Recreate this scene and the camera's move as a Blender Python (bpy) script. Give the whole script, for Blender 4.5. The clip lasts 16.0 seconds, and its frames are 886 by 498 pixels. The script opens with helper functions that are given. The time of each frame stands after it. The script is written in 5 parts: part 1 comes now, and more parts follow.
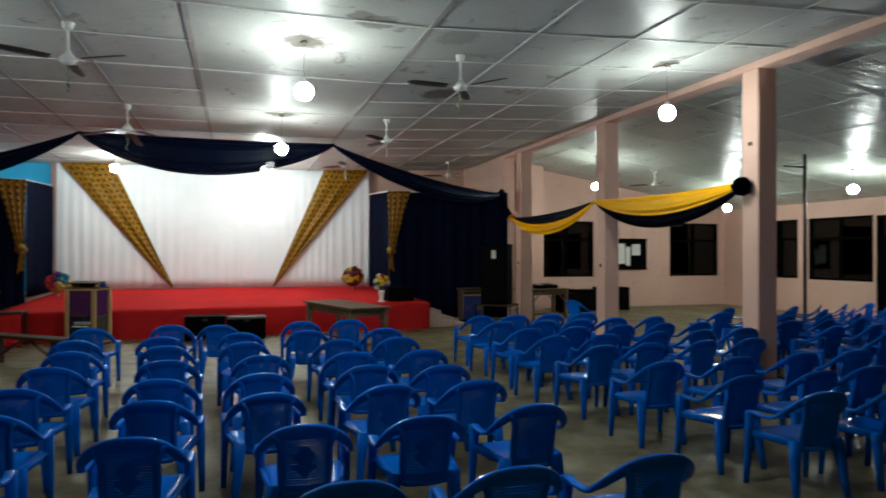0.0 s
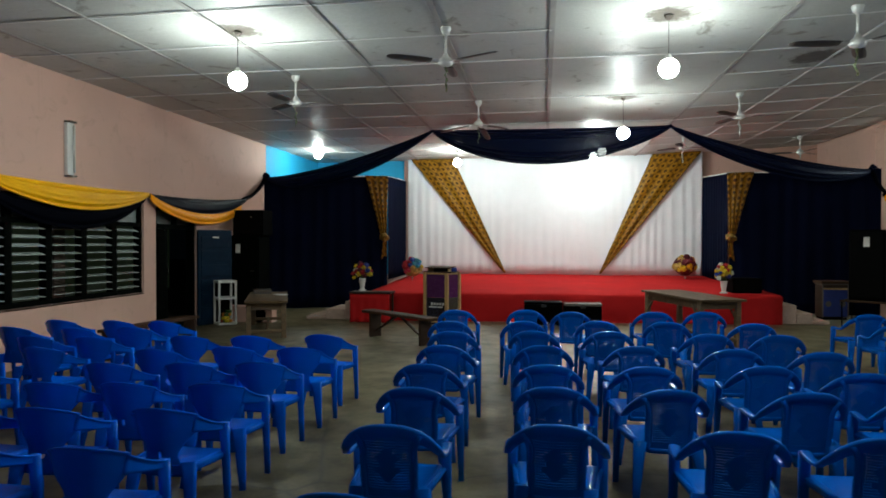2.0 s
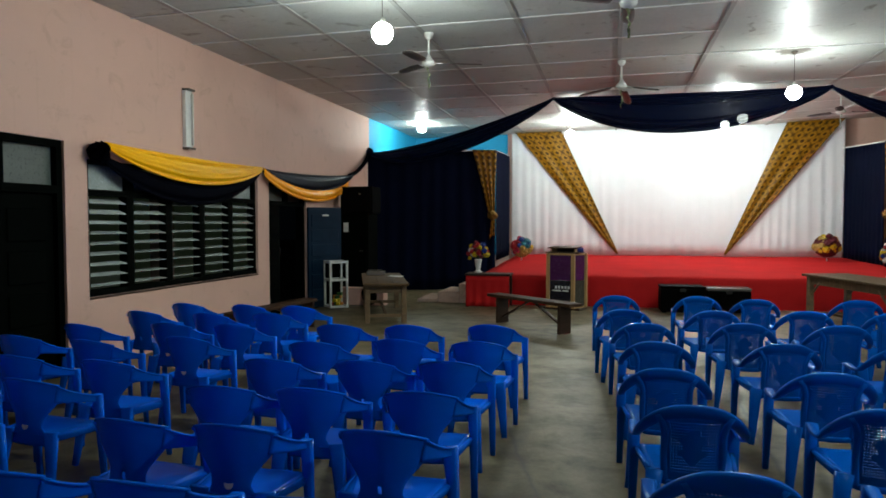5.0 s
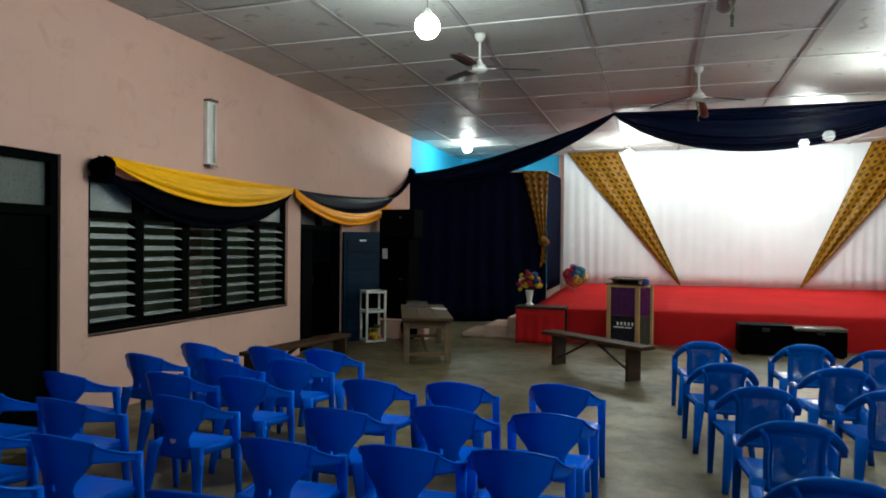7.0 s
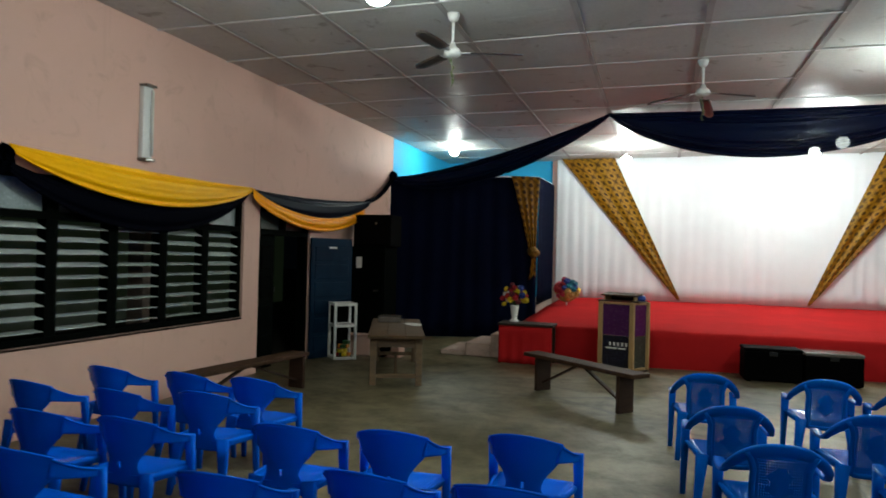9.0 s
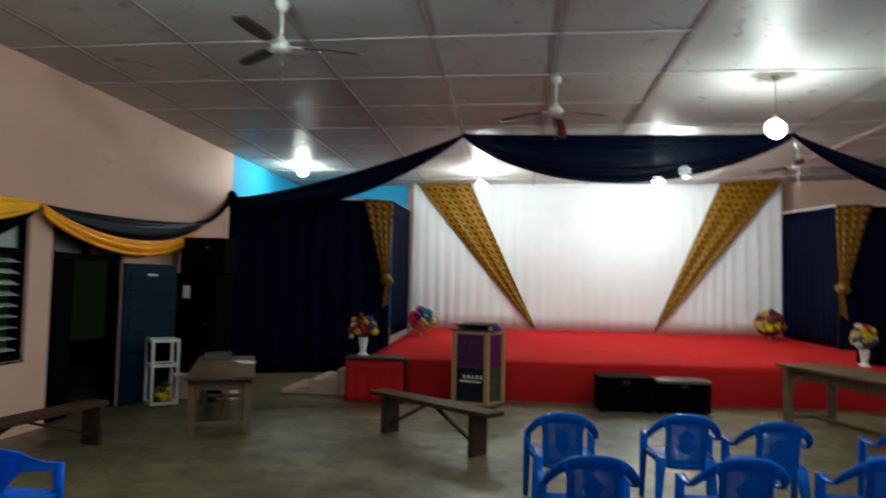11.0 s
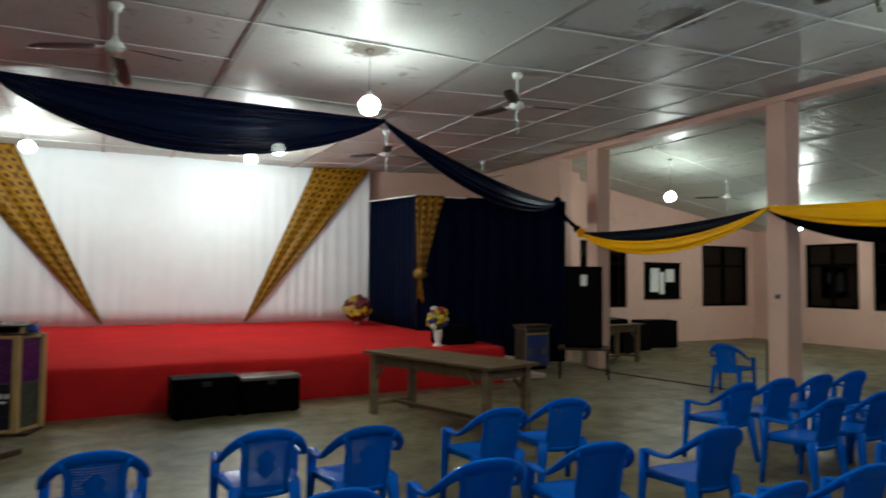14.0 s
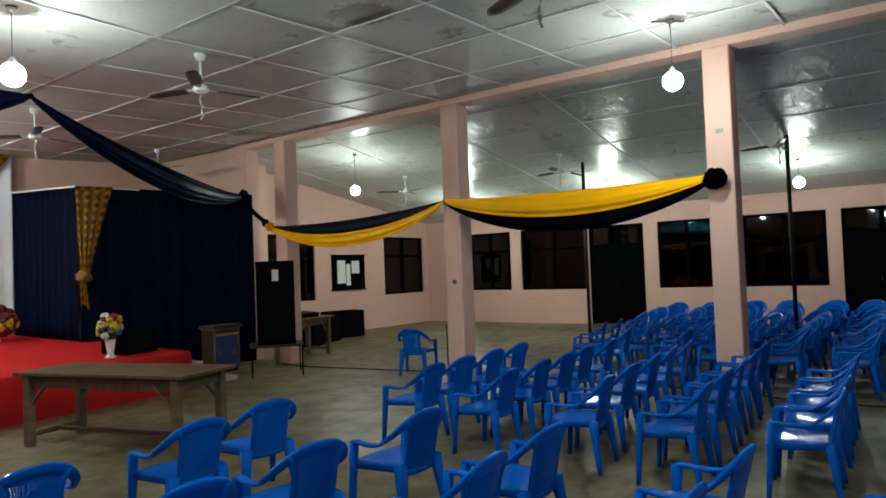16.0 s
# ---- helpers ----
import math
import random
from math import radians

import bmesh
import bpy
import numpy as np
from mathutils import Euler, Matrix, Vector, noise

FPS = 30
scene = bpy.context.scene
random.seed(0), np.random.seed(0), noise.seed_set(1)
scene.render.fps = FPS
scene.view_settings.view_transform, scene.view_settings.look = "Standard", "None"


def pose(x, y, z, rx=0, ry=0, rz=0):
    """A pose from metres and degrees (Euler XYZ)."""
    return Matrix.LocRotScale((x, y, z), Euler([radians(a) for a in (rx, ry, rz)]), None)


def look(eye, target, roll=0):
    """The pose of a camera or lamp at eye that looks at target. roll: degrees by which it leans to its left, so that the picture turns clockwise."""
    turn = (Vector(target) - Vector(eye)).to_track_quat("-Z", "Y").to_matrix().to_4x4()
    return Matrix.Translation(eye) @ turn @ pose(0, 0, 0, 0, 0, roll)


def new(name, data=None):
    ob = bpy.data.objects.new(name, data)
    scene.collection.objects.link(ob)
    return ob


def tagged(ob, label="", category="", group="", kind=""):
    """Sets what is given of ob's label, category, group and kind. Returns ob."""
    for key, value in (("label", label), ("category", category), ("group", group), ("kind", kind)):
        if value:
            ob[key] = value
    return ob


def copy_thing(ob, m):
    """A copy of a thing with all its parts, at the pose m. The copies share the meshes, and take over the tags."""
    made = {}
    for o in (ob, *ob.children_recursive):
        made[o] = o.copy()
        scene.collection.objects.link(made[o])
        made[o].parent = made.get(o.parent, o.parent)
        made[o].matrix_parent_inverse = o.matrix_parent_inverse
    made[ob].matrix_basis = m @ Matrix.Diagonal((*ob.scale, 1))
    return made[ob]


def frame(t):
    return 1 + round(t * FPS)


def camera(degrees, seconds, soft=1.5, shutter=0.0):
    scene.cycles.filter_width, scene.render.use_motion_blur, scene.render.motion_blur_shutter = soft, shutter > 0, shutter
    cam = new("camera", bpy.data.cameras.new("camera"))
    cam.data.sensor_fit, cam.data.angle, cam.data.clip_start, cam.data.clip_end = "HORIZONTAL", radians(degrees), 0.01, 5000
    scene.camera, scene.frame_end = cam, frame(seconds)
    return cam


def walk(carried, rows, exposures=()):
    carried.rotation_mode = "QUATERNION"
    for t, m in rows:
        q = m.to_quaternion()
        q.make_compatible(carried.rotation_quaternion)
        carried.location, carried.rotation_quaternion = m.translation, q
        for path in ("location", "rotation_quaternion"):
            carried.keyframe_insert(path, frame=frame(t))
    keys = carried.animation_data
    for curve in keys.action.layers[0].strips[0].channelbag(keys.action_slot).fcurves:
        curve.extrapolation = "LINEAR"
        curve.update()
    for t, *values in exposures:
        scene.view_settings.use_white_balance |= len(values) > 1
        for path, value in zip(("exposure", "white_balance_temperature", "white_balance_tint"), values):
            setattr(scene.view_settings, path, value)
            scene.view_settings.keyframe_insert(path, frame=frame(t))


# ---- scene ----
cam = camera(66.5, 16.0, 1.7, 0.5)
PATH = [
    (0, (0.472, 0.046, 1.616), (1.057, 1.958, 1.631), 0.1),
    (0.3, (0.427, 0.065, 1.635), (0.921, 2.003, 1.638), -0.38),
    (0.5, (0.396, 0.081, 1.641), (0.859, 2.027, 1.626), -2.2),
    (0.8, (0.349, 0.118, 1.626), (0.675, 2.091, 1.581), -2),
    (1, (0.305, 0.149, 1.617), (0.533, 2.135, 1.541), -2),
    (1.2, (0.239, 0.188, 1.624), (0.389, 2.181, 1.568), -0.08),
    (1.3, (0.200, 0.209, 1.631), (0.319, 2.206, 1.614), 0.09),
    (1.5, (0.119, 0.249, 1.638), (0.088, 2.249, 1.678), -0.3),
    (1.7, (0.038, 0.284, 1.633), (-0.109, 2.278, 1.665), -0.11),
    (1.8, (-0.004, 0.300, 1.627), (-0.190, 2.292, 1.630), 0.1),
    (2, (-0.098, 0.323, 1.615), (-0.389, 2.302, 1.591), 0.1),
    (2.2, (-0.209, 0.326, 1.600), (-0.454, 2.311, 1.562), -1.11),
    (2.3, (-0.269, 0.323, 1.592), (-0.533, 2.305, 1.531), -2.12),
    (2.5, (-0.388, 0.321, 1.577), (-0.729, 2.290, 1.497), -2.8),
    (2.7, (-0.509, 0.326, 1.564), (-1.021, 2.258, 1.507), -4.17),
    (2.8, (-0.570, 0.330, 1.559), (-1.129, 2.249, 1.498), -2.09),
    (3, (-0.677, 0.347, 1.554), (-1.227, 2.269, 1.504), 0.5),
    (3.2, (-0.756, 0.372, 1.563), (-1.317, 2.291, 1.503), -0.84),
    (3.3, (-0.788, 0.390, 1.570), (-1.377, 2.299, 1.488), -0.97),
    (3.5, (-0.845, 0.450, 1.579), (-1.438, 2.358, 1.503), -0.6),
    (3.7, (-0.901, 0.534, 1.578), (-1.399, 2.470, 1.521), 0.64),
    (5.8, (-1.463, 1.503, 1.548), (-1.949, 3.440, 1.455), -0.13),
    (6, (-1.509, 1.601, 1.547), (-1.987, 3.542, 1.481), 0.8),
    (6.2, (-1.520, 1.724, 1.555), (-2.071, 3.647, 1.516), 0.52),
    (6.3, (-1.513, 1.796, 1.562), (-2.078, 3.714, 1.515), 1.88),
    (6.5, (-1.511, 1.932, 1.577), (-2.067, 3.852, 1.527), 2.2),
    (6.7, (-1.551, 2.042, 1.592), (-2.133, 3.955, 1.547), 1.52),
    (6.8, (-1.578, 2.094, 1.599), (-2.153, 4.009, 1.561), 1.26),
    (7, (-1.623, 2.198, 1.607), (-2.228, 4.104, 1.596), 0.5),
    (7.2, (-1.651, 2.309, 1.597), (-2.191, 4.235, 1.611), -0.73),
    (7.3, (-1.661, 2.365, 1.589), (-2.162, 4.302, 1.602), -0.39),
    (7.5, (-1.669, 2.480, 1.581), (-2.113, 4.430, 1.568), -1.6),
    (7.7, (-1.650, 2.603, 1.600), (-2.089, 4.554, 1.608), -1.69),
    (7.8, (-1.634, 2.666, 1.613), (-2.079, 4.615, 1.650), -1.85),
    (8, (-1.613, 2.775, 1.630), (-2.137, 4.703, 1.708), 0.1),
    (8.2, (-1.607, 2.866, 1.630), (-2.260, 4.756, 1.697), 0.75),
    (10.3, (-1.578, 3.777, 1.598), (-2.001, 5.731, 1.552), 4.29),
    (10.5, (-1.575, 3.863, 1.596), (-1.970, 5.823, 1.631), 4.3),
    (10.7, (-1.574, 3.946, 1.596), (-1.909, 5.913, 1.728), 2.56),
    (10.8, (-1.573, 3.986, 1.597), (-1.850, 5.961, 1.742), 2.74),
    (11, (-1.563, 4.066, 1.602), (-1.774, 6.052, 1.713), 1.2),
    (11.2, (-1.537, 4.151, 1.613), (-1.639, 6.147, 1.655), -0.66),
    (11.3, (-1.520, 4.193, 1.620), (-1.586, 6.192, 1.647), -1.03),
    (11.5, (-1.483, 4.275, 1.630), (-1.519, 6.273, 1.693), -1.6),
    (11.7, (-1.441, 4.348, 1.631), (-1.472, 6.345, 1.731), -0.61),
    (11.8, (-1.418, 4.382, 1.629), (-1.424, 6.380, 1.729), -0.06),
    (12, (-1.382, 4.456, 1.622), (-1.312, 6.454, 1.691), 1.5),
    (12.2, (-1.364, 4.542, 1.608), (-1.238, 6.538, 1.636), 1.01),
    (12.3, (-1.359, 4.588, 1.599), (-1.208, 6.582, 1.611), 0.88),
    (12.5, (-1.356, 4.675, 1.589), (-1.093, 6.657, 1.630), 2),
    (12.7, (-1.365, 4.754, 1.596), (-0.982, 6.716, 1.672), 0.69),
    (12.8, (-1.373, 4.792, 1.603), (-0.873, 6.726, 1.709), -0.05),
    (13, (-1.380, 4.863, 1.611), (-0.810, 6.779, 1.695), -1.9),
    (13.2, (-1.369, 4.925, 1.605), (-0.754, 6.827, 1.664), -0.88),
    (13.3, (-1.360, 4.954, 1.599), (-0.714, 6.847, 1.643), -0.16),
    (13.5, (-1.333, 5.010, 1.591), (-0.651, 6.889, 1.631), -0.9),
    (13.7, (-1.291, 5.065, 1.592), (-0.541, 6.918, 1.664), 0.37),
    (13.8, (-1.266, 5.092, 1.593), (-0.472, 6.926, 1.673), 0.85),
    (14, (-1.226, 5.144, 1.598), (-0.315, 6.922, 1.689), 0.5),
    (14.2, (-1.207, 5.196, 1.603), (-0.218, 6.932, 1.710), 1.48),
    (14.3, (-1.202, 5.222, 1.606), (-0.164, 6.927, 1.716), 1.3),
    (14.5, (-1.198, 5.265, 1.611), (-0.021, 6.877, 1.738), 1.4),
    (14.7, (-1.203, 5.294, 1.614), (0.143, 6.769, 1.725), -0.49),
    (14.8, (-1.209, 5.305, 1.615), (0.191, 6.729, 1.730), -0.5),
    (15, (-1.216, 5.323, 1.614), (0.270, 6.656, 1.739), -0.6),
    (15.2, (-1.213, 5.336, 1.605), (0.329, 6.606, 1.696), -1.22),
    (15.5, (-1.205, 5.350, 1.590), (0.396, 6.545, 1.672), -1.6),
    (15.8, (-1.205, 5.367, 1.593), (0.402, 6.555, 1.661), -1.98),
    (16, (-1.206, 5.378, 1.598), (0.403, 6.564, 1.659), -2.2),
]
walk(cam, [(t, look(eye, target, roll)) for t, eye, target, roll in PATH],
     exposures=[(0, -0.12), (1, -0.13), (1.5, -0.18), (2, -0.13), (3, 0.1), (3.5, 0.04), (6, 0.1), (8, 0.05), (10.5, -0.12), (11, -0.16), (12, -0.22), (12.5, -0.3), (13, -0.34), (14.5, -0.28), (16, 0.0)])

# ---- world and light ----
world = bpy.data.worlds.new("night")
scene.world = world
world.use_nodes = True
world.node_tree.nodes["Background"].inputs[0].default_value = (0.10, 0.16, 0.22, 1)
world.node_tree.nodes["Background"].inputs[1].default_value = 0.004
BULB_POWER = 254.0
# bulbs: x, y, z of the glowing part, and how strong
BULBS = [(-3.40, 7.33, 3.36, 1.3), (1.17, 7.50, 3.38, 1.0), (5.77, 7.51, 3.44, 0.9), (1.18, 11.50, 3.35, 1.0),
         (1.17, 15.30, 3.55, 0.9), (1.12, 17.10, 3.68, 2.4), (-2.23, 17.30, 3.60, 1.3), (-5.66, 16.65, 3.77, 0.9),
         (9.20, 15.29, 3.34, 1.1), (13.20, 15.31, 2.88, 1.1), (13.14, 11.34, 3.02, 1.1), (13.20, 7.50, 3.00, 0.9),
         (1.17, 3.50, 3.38, 1.3)]

# ---- the plan ----
XL, XR, YS, YN = -6.58, 15.70, -3.0, 19.30
YA = 18.48                      # north wall of the side aisle
XC0, XC1 = 6.95, 7.25           # columns and beam
STAGE_F, STAGE_B = 0.56, 0.70   # stage height at its front and back


def zmain(x):
    return 3.925 + max(0.0, x - 2.36) * 0.046 + min(0.0, x - 0.0) * 0.0075


def zaisle(x):
    return 3.05 + (XR - x) * 0.166


# ---- materials ----
def nodes_of(name):
    m = bpy.data.materials.new(name)
    m.use_nodes = True
    return m, m.node_tree, m.node_tree.nodes["Principled BSDF"]


def noise_node(tree, coord, scale, detail=4.0, rough=0.6, distortion=0.0):
    n = tree.nodes.new("ShaderNodeTexNoise")
    n.inputs["Scale"].default_value, n.inputs["Detail"].default_value = scale, detail
    n.inputs["Roughness"].default_value, n.inputs["Distortion"].default_value = rough, distortion
    tree.links.new(coord, n.inputs["Vector"])
    return n.outputs["Fac"]


def ramp_node(tree, fac, stops):
    r = tree.nodes.new("ShaderNodeValToRGB")
    el = r.color_ramp.elements
    while len(el) < len(stops):
        el.new(0.5)
    for e, (p, c) in zip(el, stops):
        e.position, e.color = p, (*c, 1)
    tree.links.new(fac, r.inputs["Fac"])
    return r.outputs["Color"]


def mix_node(tree, fac, a, b, mode="MIX"):
    n = tree.nodes.new("ShaderNodeMix")
    n.data_type, n.blend_type = "RGBA", mode
    for sock, v in ((n.inputs["Factor"], fac), (n.inputs["A"], a), (n.inputs["B"], b)):
        if isinstance(v, (int, float)):
            sock.default_value = v
        elif isinstance(v, tuple):
            sock.default_value = (*v, 1)
        else:
            tree.links.new(v, sock)
    return n.outputs["Result"]


def scaled(c, k):
    return tuple(min(1.0, v * k) for v in c)


def surface(name, base, rough=0.5, vary=0.18, big=1.2, small=25.0, bump=0.15, depth=0.004, metal=0.0, per_object=0.0, sheen=0.0,
            stains=None, coords="Object", spec=0.5, streak=None, spec_tint=None):
    """A procedural surface: colour varied at two scales, fine relief, uneven gloss."""
    m, tree, b = nodes_of(name)
    tc = tree.nodes.new("ShaderNodeTexCoord").outputs[coords]
    if streak:
        mp = tree.nodes.new("ShaderNodeMapping")
        mp.inputs["Scale"].default_value = streak
        tree.links.new(tc, mp.inputs["Vector"])
        tc = mp.outputs["Vector"]
    large, fine = noise_node(tree, tc, big, 5.0, 0.6, 0.3), noise_node(tree, tc, small, 6.0, 0.65)
    col = ramp_node(tree, large, [(0.3, scaled(base, 1 - vary)), (0.7, scaled(base, 1 + vary * 0.7))])
    grain = ramp_node(tree, fine, [(0.3, (1 - vary * 0.8,) * 3), (0.7, (1.0,) * 3)])
    col = mix_node(tree, 1.0, col, grain, "MULTIPLY")
    if stains:
        colour, size, low, high = stains
        f = ramp_node(tree, noise_node(tree, tc, size, 7.0, 0.62, 0.8), [(low, (0, 0, 0)), (high, (1, 1, 1))])
        col = mix_node(tree, f, col, colour)
    if per_object:
        rnd = tree.nodes.new("ShaderNodeObjectInfo").outputs["Random"]
        col = mix_node(tree, 1.0, col, ramp_node(tree, rnd, [(0.0, (1 - per_object,) * 3), (1.0, (1.0,) * 3)]), "MULTIPLY")
    tree.links.new(col, b.inputs["Base Color"])
    mr = tree.nodes.new("ShaderNodeMapRange")
    mr.inputs["To Min"].default_value, mr.inputs["To Max"].default_value = max(0.03, rough - 0.12), min(1.0, rough + 0.12)
    tree.links.new(fine, mr.inputs["Value"])
    tree.links.new(mr.outputs["Result"], b.inputs["Roughness"])
    b.inputs["Metallic"].default_value = metal
    b.inputs["Specular IOR Level"].default_value = spec
    if spec_tint:
        b.inputs["Specular Tint"].default_value = (*spec_tint, 1)
    if sheen:
        b.inputs["Sheen Weight"].default_value = sheen
    if bump:
        bn = tree.nodes.new("ShaderNodeBump")
        bn.inputs["Strength"].default_value, bn.inputs["Distance"].default_value = bump, depth
        tree.links.new(fine, bn.inputs["Height"])
        tree.links.new(bn.outputs["Normal"], b.inputs["Normal"])
    return m


def plaster(name, base, grime):
    """Painted plaster: chalky paint, faint trowel marks, grime that gathers in patches and finger marks."""
    m, tree, b = nodes_of(name)
    tc = tree.nodes.new("ShaderNodeTexCoord").outputs["Object"]
    large, mid, fine = noise_node(tree, tc, 0.5, 5, 0.6, 0.5), noise_node(tree, tc, 3.5, 7, 0.65, 1.0), noise_node(tree, tc, 60, 4)
    col = ramp_node(tree, large, [(0.3, scaled(base, 0.92)), (0.7, scaled(base, 1.04))])
    col = mix_node(tree, ramp_node(tree, mid, [(0.56, (0, 0, 0)), (0.85, (0.55,) * 3)]), col, grime)
    mp = tree.nodes.new("ShaderNodeMapping")
    mp.inputs["Scale"].default_value = (7, 7, 0.4)
    tree.links.new(tc, mp.inputs["Vector"])
    runs = noise_node(tree, mp.outputs["Vector"], 1.0, 5, 0.6)
    col = mix_node(tree, ramp_node(tree, runs, [(0.6, (0, 0, 0)), (0.85, (0.3,) * 3)]), col, grime)
    tree.links.new(col, b.inputs["Base Color"])
    b.inputs["Roughness"].default_value = 0.62
    b.inputs["Specular IOR Level"].default_value = 0.3
    bn = tree.nodes.new("ShaderNodeBump")
    bn.inputs["Strength"].default_value, bn.inputs["Distance"].default_value = 0.25, 0.006
    tree.links.new(mid, bn.inputs["Height"])
    bn2 = tree.nodes.new("ShaderNodeBump")
    bn2.inputs["Strength"].default_value, bn2.inputs["Distance"].default_value = 0.15, 0.002
    tree.links.new(fine, bn2.inputs["Height"])
    tree.links.new(bn.outputs["Normal"], bn2.inputs["Normal"])
    tree.links.new(bn2.outputs["Normal"], b.inputs["Normal"])
    return m


def ceiling_board(name, base, wrinkle, gloss, spec=0.24, marks=()):
    """Glossy ceiling sheet, slightly wavy, dusty, with brown water marks; each sheet a little different."""
    m, tree, b = nodes_of(name)
    tc = tree.nodes.new("ShaderNodeTexCoord").outputs["Object"]
    isl = tree.nodes.new("ShaderNodeNewGeometry").outputs["Random Per Island"]
    large, mid, fine = noise_node(tree, tc, 0.7, 4, 0.55, 0.4), noise_node(tree, tc, 2.6, 6, 0.6, 1.2), noise_node(tree, tc, 30, 5)
    col = ramp_node(tree, large, [(0.3, scaled(base, 0.86)), (0.7, scaled(base, 1.06))])
    col = mix_node(tree, 1.0, col, ramp_node(tree, isl, [(0, (0.92,) * 3), (1, (1,) * 3)]), "MULTIPLY")
    col = mix_node(tree, ramp_node(tree, mid, [(0.60, (0, 0, 0)), (0.70, (0.7,) * 3)]), col, (0.17, 0.145, 0.115))
    col = mix_node(tree, 1.0, col, ramp_node(tree, fine, [(0.3, (0.88,) * 3), (0.65, (1,) * 3)]), "MULTIPLY")
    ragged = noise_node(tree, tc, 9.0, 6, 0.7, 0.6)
    for x, y, z, size, shade, core in marks:   # damp patches with ragged edges, painted lamp-holder shadows with soft ones
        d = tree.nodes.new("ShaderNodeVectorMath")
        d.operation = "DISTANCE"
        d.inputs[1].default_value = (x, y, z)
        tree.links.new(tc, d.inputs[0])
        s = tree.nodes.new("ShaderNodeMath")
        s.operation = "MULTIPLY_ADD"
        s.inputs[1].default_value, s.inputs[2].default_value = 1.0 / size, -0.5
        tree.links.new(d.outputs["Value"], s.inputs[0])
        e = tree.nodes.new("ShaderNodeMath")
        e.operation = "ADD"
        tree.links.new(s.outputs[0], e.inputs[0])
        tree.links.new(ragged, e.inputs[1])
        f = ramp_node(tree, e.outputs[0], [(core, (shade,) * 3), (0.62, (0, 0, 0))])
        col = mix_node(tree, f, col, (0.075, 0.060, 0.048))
    tree.links.new(col, b.inputs["Base Color"])
    mr = tree.nodes.new("ShaderNodeMapRange")
    mr.inputs["To Min"].default_value, mr.inputs["To Max"].default_value = gloss, gloss + 0.22
    tree.links.new(mid, mr.inputs["Value"])
    tree.links.new(mr.outputs["Result"], b.inputs["Roughness"])
    mp = tree.nodes.new("ShaderNodeMapping")
    mp.inputs["Scale"].default_value, mp.inputs["Rotation"].default_value = (1.0, 2.6, 1.0), (0, 0, 0.35)
    tree.links.new(tc, mp.inputs["Vector"])
    wave = noise_node(tree, mp.outputs["Vector"], 2.2, 3, 0.5, 0.6)
    bn = tree.nodes.new("ShaderNodeBump")
    bn.inputs["Strength"].default_value, bn.inputs["Distance"].default_value = 0.8, wrinkle
    tree.links.new(wave, bn.inputs["Height"])
    b.inputs["Specular IOR Level"].default_value = spec
    tree.links.new(bn.outputs["Normal"], b.inputs["Normal"])
    return m


def concrete(name):
    """Trodden cement screed: cloudy grey-brown, polished where people walk, dark spills and hairlines."""
    m, tree, b = nodes_of(name)
    tc = tree.nodes.new("ShaderNodeTexCoord").outputs["Object"]
    large, mid, fine = noise_node(tree, tc, 0.45, 6, 0.62, 0.4), noise_node(tree, tc, 2.6, 8, 0.7, 0.25), noise_node(tree, tc, 45, 6, 0.7)
    col = ramp_node(tree, large, [(0.30, (0.076, 0.063, 0.035)), (0.48, (0.155, 0.132, 0.076)), (0.60, (0.200, 0.172, 0.103)), (0.74, (0.270, 0.235, 0.150))])
    col = mix_node(tree, 1.0, col, ramp_node(tree, mid, [(0.36, (0.50, 0.48, 0.42)), (0.46, (0.78, 0.77, 0.72)), (0.54, (0.98, 0.98, 0.94)), (0.64, (1.15, 1.15, 1.1))]), "MULTIPLY")
    col = mix_node(tree, 1.0, col, ramp_node(tree, fine, [(0.3, (0.78,) * 3), (0.65, (1,) * 3)]), "MULTIPLY")
    vor = tree.nodes.new("ShaderNodeTexVoronoi")
    vor.feature = "DISTANCE_TO_EDGE"
    vor.inputs["Scale"].default_value = 0.38
    warp = mix_node(tree, 0.12, tc, noise_col(tree, tc, 2.0))
    tree.links.new(warp, vor.inputs["Vector"])
    col = mix_node(tree, ramp_node(tree, vor.outputs["Distance"], [(0.0, (0.7,) * 3), (0.006, (0, 0, 0))]), col, (0.05, 0.045, 0.035))
    tree.links.new(col, b.inputs["Base Color"])
    mr = tree.nodes.new("ShaderNodeMapRange")
    mr.inputs["To Min"].default_value, mr.inputs["To Max"].default_value = 0.62, 0.28
    b.inputs["Specular IOR Level"].default_value = 0.32
    tree.links.new(mid, mr.inputs["Value"])
    tree.links.new(mr.outputs["Result"], b.inputs["Roughness"])
    bn = tree.nodes.new("ShaderNodeBump")
    bn.inputs["Strength"].default_value, bn.inputs["Distance"].default_value = 0.25, 0.004
    tree.links.new(mid, bn.inputs["Height"])
    tree.links.new(bn.outputs["Normal"], b.inputs["Normal"])
    return m


def noise_col(tree, coord, scale):
    n = tree.nodes.new("ShaderNodeTexNoise")
    n.inputs["Scale"].default_value = scale
    tree.links.new(coord, n.inputs["Vector"])
    return n.outputs["Color"]


